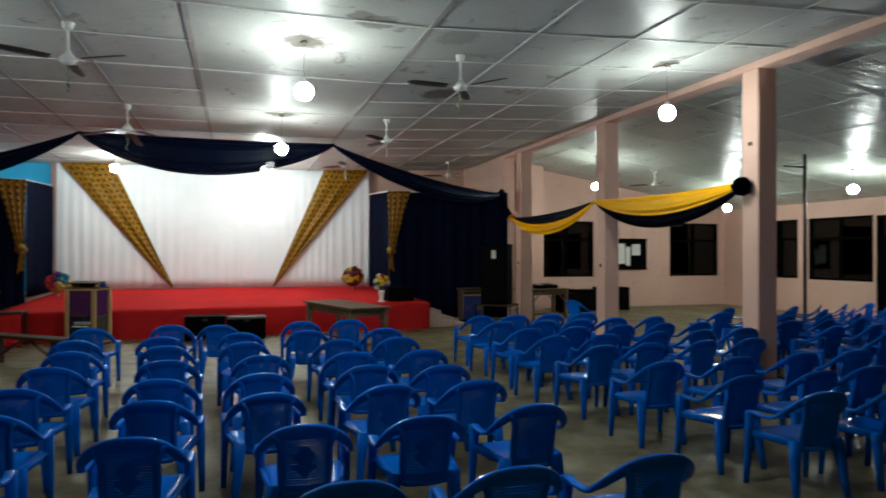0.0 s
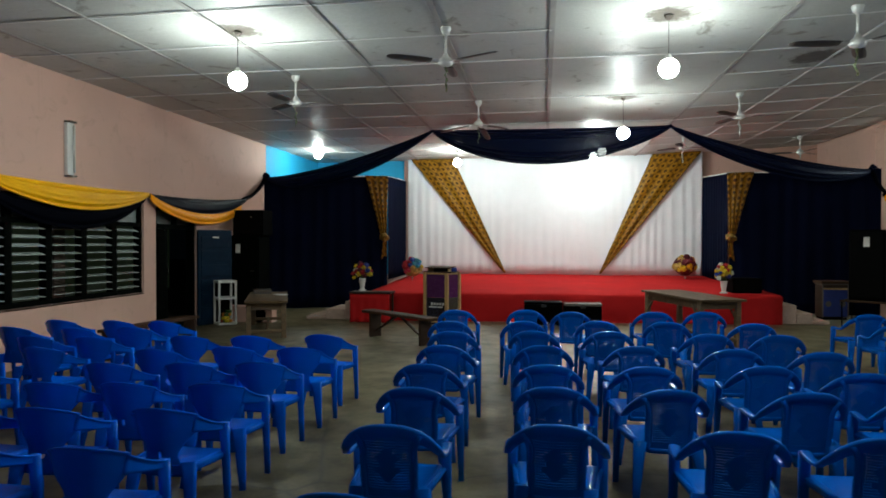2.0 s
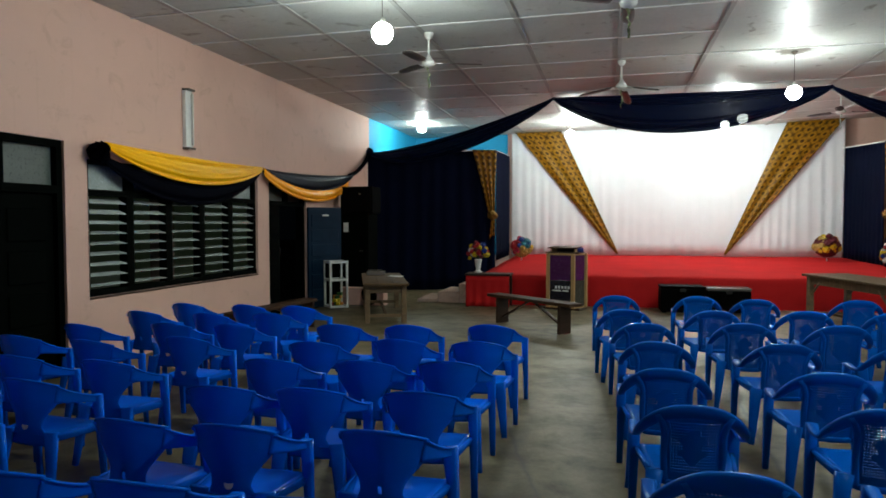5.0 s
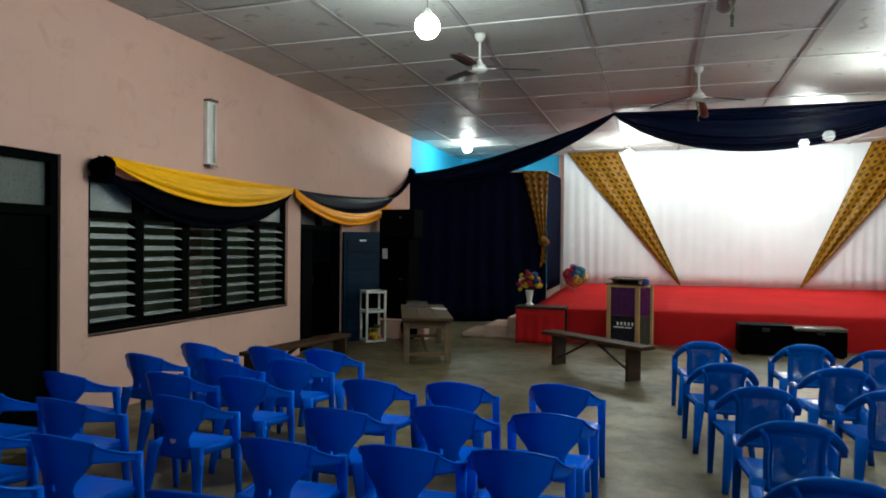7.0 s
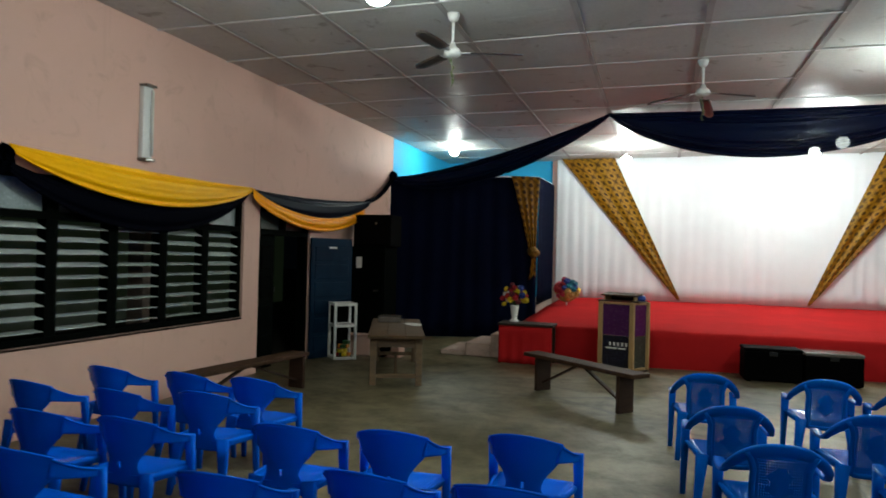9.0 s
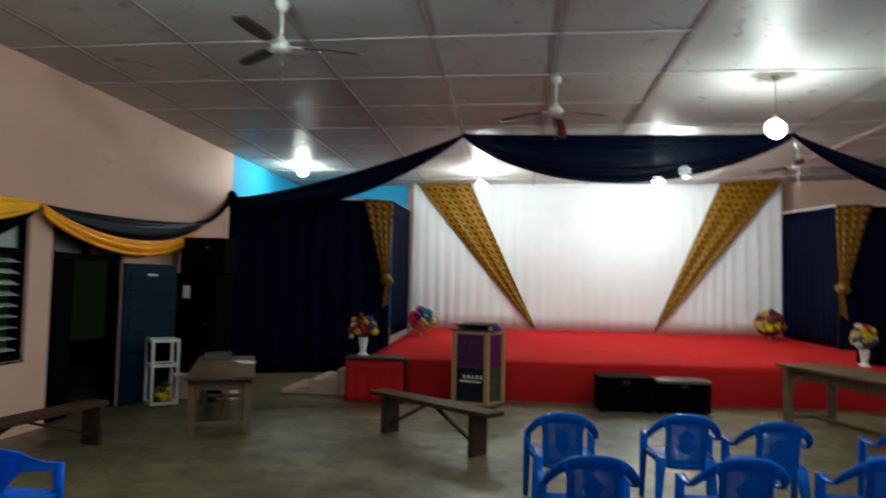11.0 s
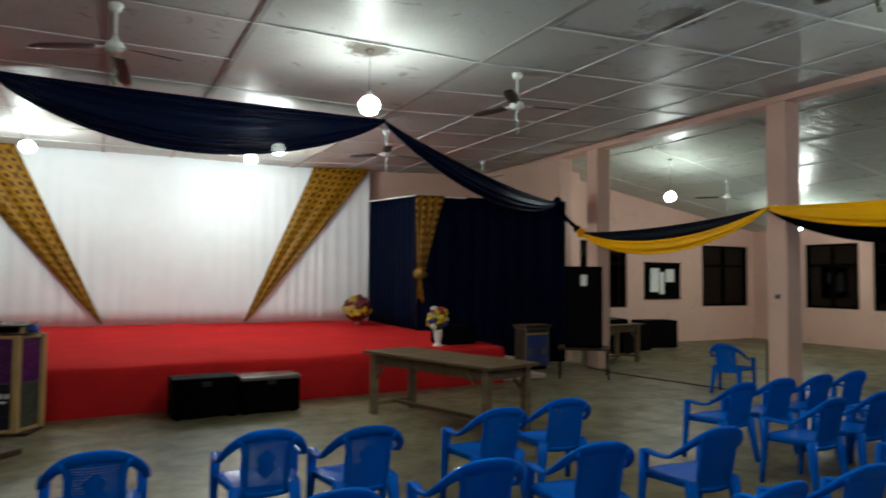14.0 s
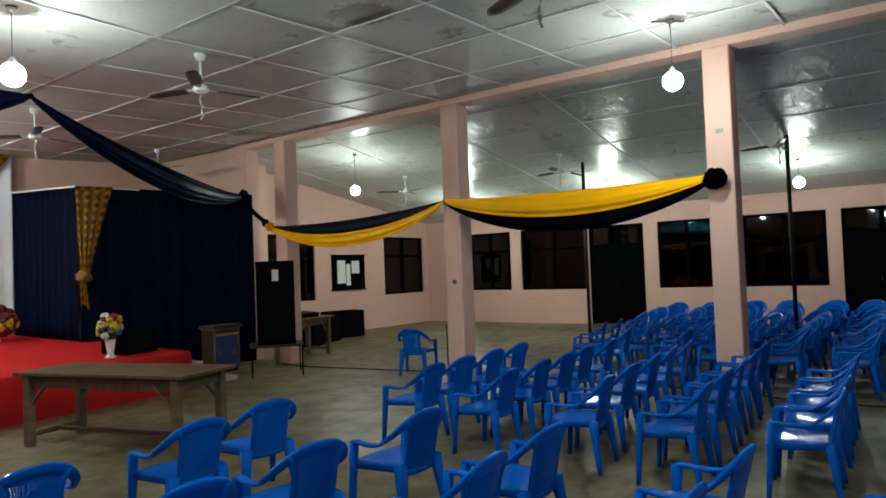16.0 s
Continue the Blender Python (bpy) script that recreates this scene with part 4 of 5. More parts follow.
def bow(name, at, r, material, parent, seed=1):
    """A rosette of ruffled cloth loops."""
    rng = random.Random(seed)
    kb = bmesh.new()
    at = Vector(at)
    bmesh.ops.create_icosphere(kb, subdivisions=2, radius=r * 0.62, matrix=Matrix.Translation(at))
    for k in range(26):
        a, e = k * 2.39996, math.acos(1 - 2 * (k + 0.5) / 26)
        d = Vector((math.sin(e) * math.cos(a) * 0.8, math.sin(e) * math.sin(a), math.cos(e)))
        s = d.cross(Vector((0.31, 0.17, 1))).normalized()
        t = d.cross(s).normalized()
        o, w = at + d * r * 0.42, r * rng.uniform(0.38, 0.62)
        mid = kb.verts.new(o)
        ring = [kb.verts.new(o + (s * math.cos(b) + t * math.sin(b)) * w + d * r * rng.uniform(0.30, 0.62)) for b in [i * math.tau / 9 for i in range(9)]]
        for i in range(9):
            kb.faces.new((mid, ring[i], ring[(i + 1) % 9]))
    return part(name, kb, material, parent)


PEAK_L, PEAK_R, END_L, END_R = (-2.35, 14.08, 3.90), (2.38, 14.08, 3.89), (-6.54, 15.45, 3.10), (6.96, 16.10, 3.18)
sw = thing("navy_swag", pose(0, 0, 0), "navy satin swag looped across the front of the stage", "drape", "stage swags")
swag("cloth", PEAK_L, PEAK_R, 0.03, 0.74, NAVY_SATIN, "", 6, 0.10, base=sw, skew=0.12, n=60, m=40)
bow("tie", (PEAK_L[0], PEAK_L[1], PEAK_L[2] - 0.02), 0.035, NAVY_SATIN, sw, 9)
bow("tie", (PEAK_R[0], PEAK_R[1], PEAK_R[2] - 0.02), 0.035, NAVY_SATIN, sw, 10)
sw = thing("navy_swag", pose(0, 0, 0), "navy satin swag running from the ceiling to the west wall", "drape", "stage swags")
swag("cloth", PEAK_L, END_L, 0.16, 0.56, NAVY_SATIN, "", 5, 0.09, n=50, m=32, out=(-0.3, -1, 0), base=sw, skew=-0.15)
bow("knot", END_L, 0.10, NAVY_SATIN, sw, 3)
sw = thing("navy_swag", pose(0, 0, 0), "navy satin swag running from the ceiling to the stage pier", "drape", "stage swags")
swag("cloth", PEAK_R, END_R, 0.16, 0.56, NAVY_SATIN, "", 5, 0.09, n=50, m=32, out=(0.3, -1, 0), base=sw, skew=-0.15)
bow("knot", END_R, 0.10, NAVY_SATIN, sw, 4)

# yellow and black garland along the west wall
XW = XL + 0.06
g = thing("garland", pose(0, 0, 0), "yellow and black satin garland looped over the louvre window", "garland", "garlands")
swag("black_cloth", (XW - 0.02, 7.22, 2.31), (XW - 0.02, 10.62, 2.36), 0.26, 0.56, BLACK_SATIN, "black satin band", 3, 0.04, (1, 0, 0), base=g)
swag("yellow_cloth", (XW + 0.03, 7.26, 2.41), (XW + 0.03, 10.62, 2.40), 0.03, 0.36, YELLOW, "yellow satin band", 4, 0.04, (1, 0, 0), base=g)
bow("knot", (XW + 0.05, 7.15, 2.28), 0.115, BLACK_SATIN, g, 5)
g = thing("garland", pose(0, 0, 0), "black and yellow satin garland looped towards the stage", "garland", "garlands")
swag("black_cloth", (XW, 10.62, 2.39), (XW + 0.12, 14.1, 2.52), 0.06, 0.38, CHARCOAL, "charcoal satin band", 3, 0.04, (1, 0, 0), base=g)
swag("yellow_cloth", (XW + 0.05, 10.62, 2.39), (XW + 0.17, 13.75, 2.36), 0.26, 0.46, ORANGE, "orange-yellow satin band", 2, 0.04, (1, 0, 0), base=g, ends=0.12)
part("black_cord", sweep(curve_points([(XW + 0.08, 14.05, 2.50), (XW + 0.05, 14.5, 2.60), (XW + 0.03, 15.0, 2.82), (XW, 15.42, 3.08)], 12), 0.09, 0.07, 8), BLACK_SATIN, g, "twisted black cloth cord", smooth=True)

# garland along the columns
XG = XC0 - 0.05
g = thing("garland", pose(0, 0, 0), "black and yellow satin garland between stage pier and column", "garland", "garlands")
swag("black_cloth", (XG, 15.24, 2.52), (XG, 11.30, 2.63), 0.09, 0.34, CHARCOAL, "charcoal satin band", 3, 0.04, (-1, 0, 0), base=g)
swag("yellow_cloth", (XG - 0.03, 15.24, 2.52), (XG - 0.03, 11.30, 2.63), 0.30, 0.53, YELLOW, "yellow satin band", 3, 0.04, (-1, 0, 0), base=g)
bow("knot", (XG - 0.02, 15.26, 2.50), 0.085, YELLOW, g, 6)
bow("dark_knot", (XG - 0.02, 15.38, 2.58), 0.07, BLACK_SATIN, g, 7)
part("black_cord", sweep(curve_points([(XG, 15.40, 2.60), (XG, 15.75, 2.82), (XG + 0.03, 16.08, 3.14)], 10), 0.09, 0.07, 8), BLACK_SATIN, g, "twisted black cloth cord", smooth=True)
g = thing("garland", pose(0, 0, 0), "yellow and black satin garland between two columns", "garland", "garlands")
swag("black_cloth", (XG, 11.28, 2.62), (XG, 7.48, 2.54), 0.33, 0.54, BLACK_SATIN, "black satin band", 3, 0.04, (-1, 0, 0), base=g)
swag("yellow_cloth", (XG - 0.03, 11.28, 2.64), (XG - 0.03, 7.48, 2.58), 0.05, 0.37, YELLOW, "yellow satin band", 4, 0.04, (-1, 0, 0), base=g)
bow("knot", (XG - 0.05, 7.42, 2.52), 0.125, BLACK_SATIN, g, 8)


# ---- lamps and fans ----
def bulb(x, y, z, power):
    top = zmain(x) if x < XC0 else zaisle(x)
    top -= 0.012
    b = thing("hanging_bulb", pose(x, y, top), "bright white bulb hanging on a thin flex from the ceiling", "lamp", "hanging bulbs")
    d = z - top
    part("ceiling_rose", lathe([(0.045, 0.0), (0.043, -0.006), (0.034, -0.014), (0.028, -0.030), (0.008, -0.040)], 20), SMOKED, b, "small grey ceiling rose", smooth=True)
    if 5 < x < XC0:   # two old sticks nailed crosswise at this lamp
        part("stick", box((-0.17, -0.010, -0.016), (0.17, 0.010, -0.002), m=pose(0, 0.02, 0, 0, 0, -52)), OLD_WOOD, b, "thin wooden stick")
        part("stick", box((-0.09, -0.008, -0.028), (0.09, 0.008, -0.017), m=pose(0.02, 0, 0, 0, 0, 30)), OLD_WOOD, b, "thin wooden stick")
    part("flex", rod((0, 0, -0.04), (0, 0, d + 0.14), 0.0035, seg=6), BLADE, b)
    part("lamp_holder", lathe([(0.008, d + 0.150), (0.020, d + 0.143), (0.030, d + 0.120), (0.044, d + 0.098), (0.058, d + 0.080)], 18), WHITE_PAINT, b, "white lamp base and holder", smooth=True)
    ball = [(0.098 * math.sin(math.pi * (k + 0.2) / 20.4), d + 0.098 * math.cos(math.pi * (k + 0.2) / 20.4)) for k in range(21)]
    part("glowing_bulb", lathe(ball[::-1], 24), GLOW_OF[power], b, "glowing white glass", smooth=True)


for x, y, z, k in BULBS:
    bulb(x, y, z, k)


def ceiling_fan(x, y, turn, drop=0.37, tassel=True, droop=0.0):
    top = (zmain(x) if x < XC0 else zaisle(x)) - 0.012
    f = thing("ceiling_fan", pose(x, y, top, 0, 0, turn), "white ceiling fan with three brown blades, at rest", "ceiling fan", "ceiling fans")
    part("canopy", lathe([(0.055, 0.0), (0.06, -0.012), (0.045, -0.06), (0.018, -0.085)], 18), WHITE_PAINT, f, smooth=True)
    part("rod", rod((0, 0, -0.08), (0, 0, -drop + 0.05), 0.013), WHITE_PAINT, f, smooth=True)
    part("motor", lathe([(0.02, -drop + 0.09), (0.035, -drop + 0.055), (0.066, -drop + 0.030), (0.082, -drop), (0.072, -drop - 0.028), (0.04, -drop - 0.045), (0.02, -drop - 0.05)], 20), WHITE_PAINT, f, "white motor housing", smooth=True)
    for k in range(3):
        a = radians(120 * k)
        m = Matrix.Rotation(a, 4, "Z") @ Matrix.Translation((0, 0, -drop)) @ Matrix.Rotation(radians(droop), 4, "Y") @ Matrix.Rotation(radians(10), 4, "X")

        def fn(u, v):
            r = 0.17 + 0.49 * u
            w = 0.052 + 0.016 * math.sin(math.pi * min(1, u * 0.9 + 0.1)) - (0.03 * max(0, u - 0.93) / 0.07)
            return m @ Vector((r, (v - 0.5) * 2 * w, -0.006 * math.sin(math.pi * v)))
        bl = part("blade", sheet(fn, 8, 3, 0.004), BLADE, f, "brown metal blade", smooth=True)
        part("blade_arm", box((0.08, -0.022, -0.004), (0.20, 0.022, 0.004), 0.002, m=m), WHITE_PAINT, bl)
    if tassel:
        rng = random.Random(int(x * 31 + y * 7) % 97)
        pts = [(rng.uniform(-.018, .018), rng.uniform(-.018, .018), -drop - 0.05 - 0.045 * i) for i in range(7)]
        part("tassel", sweep(curve_points(pts, 18), [0.016 + 0.018 * abs(math.sin(i * 1.3)) for i in range(19)], 0.010, 6), TINSEL if x < 0 or y < 9 else BLADE_GLASS, f, "limp tinsel strip hanging under the fan")


for x, y, turn, dr in ((-1.13, 7.52, 90, 0), (-3.47, 9.27, 20, 0), (-1.14, 11.40, 200, 14), (2.95, 11.49, -12, 0), (2.97, 7.53, -55, 0), (2.77, 14.92, 10, 0), (5.86, 17.2, 40, 0),
                       (10.98, 15.38, 15, 0), (10.98, 11.40, 70, 0), (11.05, 7.45, 75, 0)):
    ceiling_fan(x, y, turn, droop=dr)

# steel posts in the aisle, each with a short arm under the ceiling
for x, y in ((11.77, 11.27), (11.77, 7.45)):
    p = thing("steel_post", pose(x, y, 0), "thin black steel post from floor to aisle ceiling", "post", "steel posts")
    part("post", rod((0, 0, 0), (0, 0, zaisle(x)), 0.035, seg=14), STEEL, p, smooth=True)
    part("arm", box((-0.55, -0.015, 3.42), (0.0, 0.015, 3.45), 0.003), STEEL, p)

# fluorescent batten on the west wall, off
tl = thing("tube_lamp", pose(XL, 8.80, 2.51), "unlit white fluorescent batten fixed upright on the pink wall", "lamp")
part("housing", box((0, -0.07, 0), (0.06, 0.07, 0.72), 0.008), WHITE_PAINT, tl)
part("tube", rod((0.085, 0.03, 0.03), (0.085, 0.03, 0.69), 0.014), LEAF_WHT, tl, "unlit glass tube", smooth=True)
part("end_cap", box((0.0, -0.072, -0.025), (0.10, 0.072, 0.0), 0.004), SMOKED, tl)
part("end_cap", box((0.0, -0.072, 0.72), (0.10, 0.072, 0.745), 0.004), SMOKED, tl)


# ---- chairs ----
BACK = 0.245   # from a chair's middle to the top of its back


def leg_bar(a, b, wa, wb, flat=0.8):
    """A tapered hollow-looking plastic leg."""
    a, b = Vector(a), Vector(b)
    w = [wa, wa * 0.62 + wb * 0.38, wb * 0.7 + wa * 0.3, wb]
    return sweep([a, a.lerp(b, 0.33), a.lerp(b, 0.67), b], w, [max(v * flat, 0.026) for v in w], 8, up=(0, 1, 0.01), power=4.5)


def seat_mesh(w0, w1, d0, d1, z):
    def fn(u, v):
        k, r = round(u * 14), round(v * 12)
        t = min(1, max(0, (k - 1) / 12))
        q = min(1, r / 10)
        w = (w0 + (w1 - w0) * q) / 2
        rim = max(abs(t - 0.5) * 2, abs(q - 0.45) * 1.8)
        dish = -0.020 * max(0, 1 - rim ** 2)
        x, y, h = (t - 0.5) * 2 * w, d0 + (d1 - d0) * q, z + dish
        if k in (0, 14):
            x, h = x + (0.005 if k else -0.005), h - 0.030
        if r > 10:
            y, h = y + (0.016, 0.022)[r - 11], h - (0.010, 0.036)[r - 11]
        return Vector((x, y, h))
    return sheet(fn, 14, 12, 0.006)


def narrow(ob, k, d=1.0, y0=0.0):
    """Draw a whole thing in across its width, and its depth towards the line y0."""
    for child in ob.children_recursive:
        child.data.transform(Matrix.Translation((0, y0, 0)) @ Matrix.Diagonal((k, d, 1, 1)) @ Matrix.Translation((0, -y0, 0)))


def arch_chair(m):
    """Stacking plastic armchair: a broad arched top rail that swoops down into the arms, a framed and pierced back panel."""
    c = thing("plastic_chair", m, "glossy blue plastic armchair with an arched, pierced back", "chair", "blue arch-backed chairs")
    part("seat", seat_mesh(0.37, 0.44, -0.165, 0.205, 0.385), PLASTIC, c, smooth=True)

    def half_width(v):
        return 0.120 + 0.010 * math.sin(math.pi * v) + 0.040 * max(0, v - 0.72) ** 1.5 / 0.148

    def back(u, v):
        z = 0.320 + 0.350 * v
        k = u * 45
        u = (k + (-0.16, 0.16)[round(k) % 2] * (0.5 < k < 44.5)) / 45
        y = -0.150 - 0.075 * v ** 1.15 - 0.020 * (1 - (2 * u - 1) ** 2)
        return Vector(((u - 0.5) * 2 * half_width(v), y, z))

    def holes(i, j):
        u, v = (i + 0.5) / 45, (j + 0.5) / 48
        if not (0.12 < u < 0.88 and 0.16 < v < 0.92) or i % 2 == 0 or j % 2 == 0:
            return False
        a = abs(u - 0.48)
        # one solid leaf-shaped emblem with a ragged outline, and the open mesh round it
        leaf = a < (0.21 + 0.055 * math.sin(v * 31)) * math.sqrt(max(0, 1 - ((v - 0.56) / 0.26) ** 2))
        return not leaf
    bk = part("backrest", sheet(back, 45, 48, 0.006, skip=holes), PLASTIC, c, smooth=False)
    for s in (-1, 1):
        rim = [back(0.5 + s * 0.5, k / 12) + Vector((0, -0.002, 0)) for k in range(13)]
        part("back_edge", sweep(rim, 0.034, 0.020, 8, up=(0, 1, 0)), PLASTIC, bk, smooth=True)
    low = [back(k / 8, 0.02) + Vector((0, -0.003, 0)) for k in range(9)]
    part("back_foot", sweep(low, 0.034, 0.016, 8, up=(0, 1, 0.2)), PLASTIC, bk, smooth=True)
    side = [(0.050, -0.243, 0.690), (0.120, -0.230, 0.674), (0.185, -0.195, 0.633), (0.230, -0.140, 0.577), (0.245, -0.085, 0.540)]
    rail = curve_points([(-x, y, z) for x, y, z in side[::-1]] + side, 36)
    part("top_rail", sweep(rail, [0.040 + 0.030 * math.sin(math.pi * k / 36) for k in range(37)], 0.026, 10, up=(0, 1, 0.30), power=3.2), PLASTIC, c, smooth=True)
    for s in (-1, 1):
        arm = curve_points([(s * 0.243, -0.095, 0.546), (s * 0.249, -0.045, 0.518), (s * 0.252, 0.06, 0.510), (s * 0.248, 0.150, 0.516), (s * 0.243, 0.192, 0.508)], 16)
        part("armrest", sweep(arm, [0.040 + 0.012 * math.sin(math.pi * 0.7 * k / 16) for k in range(17)], 0.024, 10, power=3.2), PLASTIC, c, smooth=True)
        part("front_leg", leg_bar((s * 0.242, 0.182, 0.512), (s * 0.252, 0.215, 0.0), 0.062, 0.038), PLASTIC, c, smooth=True)
        part("rear_leg", leg_bar((s * 0.168, -0.150, 0.385), (s * 0.206, -0.205, 0.0), 0.080, 0.040), PLASTIC, c, smooth=True)
        part("side_skirt", leg_bar((s * 0.190, -0.145, 0.372), (s * 0.232, 0.190, 0.360), 0.050, 0.050, 0.3), PLASTIC, c, smooth=True)
    part("front_skirt", sweep([(-0.225, 0.212, 0.360), (0.0, 0.218, 0.366), (0.225, 0.212, 0.360)], 0.014, 0.042, 8, power=5), PLASTIC, c, smooth=True)
    return c


def shell_chair(m, sticker=False):
    """Plastic armchair whose solid back fans out from a narrow waist into broad arms."""
    c = thing("plastic_chair", m, "blue plastic armchair with a solid fan-shaped back and a round sticker" if sticker else "blue plastic armchair with a solid fan-shaped back", "chair", "blue fan-backed chairs")
    part("seat", seat_mesh(0.37, 0.43, -0.15, 0.195, 0.372), PLASTIC_B, c, smooth=True)

    def half_width(v):
        q = min(1, max(0, (v - 0.28) / 0.54))
        return 0.094 + 0.098 * q * q * (3 - 2 * q) + 0.050 * max(0, 0.28 - v) / 0.28

    def back(u, v):
        e = (2 * u - 1) ** 2
        q = min(1, max(0, (v - 0.28) / 0.52))
        z = 0.300 + 0.395 * v - 0.052 * e * max(0, v - 0.4) / 0.6
        y = -0.140 - 0.095 * v ** 1.2 + 0.125 * q * e + 0.02 * (1 - q) * e
        return Vector(((u - 0.5) * 2 * half_width(v), y, z))
    part("backrest", sheet(back, 22, 22, 0.007, skip=None if sticker else (lambda i, j: i in (10, 11) and j in (6, 7))), PLASTIC_B, c, smooth=True)
    rim = [back(k / 24, 1.0) + Vector((0, 0.006, -0.001)) for k in range(25)]
    part("top_rail", sweep(rim, 0.028, 0.013, 8, up=(0, 0.25, 1), power=3.5), PLASTIC_B, c, smooth=True)
    if sticker:
        o = back(0.5, 0.30)
        part("sticker", lathe([(0.022, 0.0), (0.022, 0.0015)], 14, m=Matrix.Translation(o + Vector((0, -0.0035, 0))) @ Matrix.Rotation(radians(78), 4, "X")), PAPER, c, "round pale sticker")
    for s in (-1, 1):
        def wing(u, v):
            top = Vector((s * (0.188 + 0.056 * math.sin(u * 1.57)), -0.118 + 0.268 * u, 0.640 - 0.100 * u ** 0.9 - 0.010 * math.sin(math.pi * u)))
            low = 0.055 * (1 - u) ** 2 + 0.036
            return top + Vector((-s * 0.020 * (1 - v) * (1 - u) ** 1.5, 0.0, -low * (1 - v)))
        part("armrest", sheet(wing, 14, 5, 0.012), PLASTIC_B, c, smooth=True)
        edge = [wing(k / 14, 1.0) for k in range(15)]
        part("arm_rim", sweep(edge, 0.034, 0.013, 8, power=3.5), PLASTIC_B, c, smooth=True)
        part("front_leg", leg_bar((s * 0.242, 0.145, 0.545), (s * 0.248, 0.185, 0.0), 0.058, 0.036), PLASTIC_B, c, smooth=True)
        part("rear_leg", leg_bar((s * 0.158, -0.135, 0.385), (s * 0.200, -0.195, 0.0), 0.092, 0.040, 0.5), PLASTIC_B, c, smooth=True)
        part("side_skirt", leg_bar((s * 0.190, -0.135, 0.360), (s * 0.228, 0.180, 0.348), 0.046, 0.046, 0.35), PLASTIC_B, c, smooth=True)
    narrow(c, 1.0, 0.88, -BACK)
    return c


rng = random.Random(21)
# middle block: five files, y of each chair's back and the drift of the file
FILES = [[(-0.80, 2.62), (-0.85, 3.52), (-0.88, 4.36), (-0.94, 5.14), (-0.93, 6.03), (-0.99, 6.92), (-1.13, 7.78), (-1.20, 9.00)],
         [(0.06, 2.70), (-0.02, 3.64), (-0.01, 4.50), (-0.05, 5.25), (-0.09, 6.15), (-0.17, 7.08), (-0.31, 7.88), (-0.30, 9.13)],
         [(0.92, 2.70), (0.84, 3.65), (0.66, 4.53), (0.65, 5.28), (0.69, 6.23), (0.56, 7.16), (0.54, 8.03), (0.27, 8.97)],
         [(1.62, 2.68), (1.50, 3.65), (1.47, 4.58), (1.51, 5.43), (1.50, 6.19), (1.50, 7.13), (1.31, 8.06), (1.32, 9.14)],
         [(2.29, 2.66), (2.19, 3.74), (2.13, 4.57), (2.09, 5.26), (2.18, 6.15), (2.17, 7.15), (2.20, 8.05), (1.98, 9.25)]]
spots = []
for k, chairs in enumerate(FILES):
    for i, (x, y) in enumerate(chairs):
        spots.append((x, y, rng.uniform(-4, 4) - (0, 0, 0, 6, 6)[k] * (i > 5)))
# block east of the open strip, row by row from the back
for y, xs in ((3.53, (4.18, 4.88, 5.55)), (4.17, (4.07, 4.80, 5.40, 6.05)), (4.92, (3.92, 4.70, 5.45, 6.10)), (5.93, (3.90, 4.48, 5.15, 5.78)),
              (6.76, (3.80, 4.47, 5.14, 5.80, 6.46)), (7.53, (3.81, 4.51, 5.17, 5.80, 6.38)), (8.39, (3.83, 4.49, 5.06, 5.63, 6.25)), (9.24, (3.87, 4.45, 5.02, 5.62))):
    for k, x in enumerate(xs):
        spots.append((x, y + 0.03 * k + rng.uniform(-.02, .02), 1 + rng.uniform(-6, 6)))
spots.append((6.97, 11.74, -72))
# chairs in the side aisle, turned more towards the stage the farther east they stand
for i, y in enumerate([3.9, 4.6, 5.3, 6.0, 6.7, 7.4, 8.1, 8.8, 9.45]):
    for k in range(10):
        x = 7.65 + 0.66 * k
        if k == 0 and i in (0, 8) or k == 9 and i > 7:
            continue
        spots.append((x + rng.uniform(-.06, .06), y + 0.02 * k + rng.uniform(-.07, .07), min(80, 3 + 9 * k) + rng.uniform(-8, 8)))
first = None
for x, y, turn in spots:
    m = pose(x, y + BACK, 0, 0, 0, turn)
    first = copy_thing(first, m) if first else arch_chair(m)

# west blocks of fan-backed chairs
shells = []
NEAR = [[(-2.15, 2.35), (-2.16, 3.02), (-2.19, 3.72), (-2.22, 4.38), (-2.25, 5.14), (-2.20, 5.86), (-2.23, 6.66)],
        [(-2.80, 2.32), (-2.84, 3.00), (-2.86, 3.64), (-2.81, 4.31), (-2.77, 5.03), (-2.78, 5.81), (-2.93, 6.48)],
        [(-3.42, 2.28), (-3.42, 2.97), (-3.35, 3.60), (-3.31, 4.24), (-3.37, 4.94), (-3.37, 5.57), (-3.51, 6.37)]]
FAR = [[(-4.42, 2.85), (-4.45, 3.48), (-4.42, 4.12), (-4.37, 4.65), (-4.39, 5.52), (-4.38, 6.16), (-4.42, 6.88), (-4.40, 7.43)],
       [(-5.03, 2.80), (-5.05, 3.42), (-5.06, 4.02), (-5.06, 4.64), (-5.00, 5.24), (-4.97, 6.11), (-4.97, 6.72), (-4.96, 7.40)],
       [(-5.66, 3.36), (-5.68, 3.98), (-5.68, 4.61), (-5.70, 5.27), (-5.65, 5.87), (-5.70, 6.71), (-5.66, 7.36)]]
for chairs in NEAR + FAR:
    shells += [(x, y, rng.uniform(-4, 4)) for x, y in chairs]
kinds = {}
for n, (x, y, turn) in enumerate(shells):
    m = pose(x, y + BACK, 0, 0, 0, turn)
    marked = n in (1, 9, 15, 23, 25, 34)
    kinds[marked] = copy_thing(kinds[marked], m) if marked in kinds else shell_chair(m, marked)


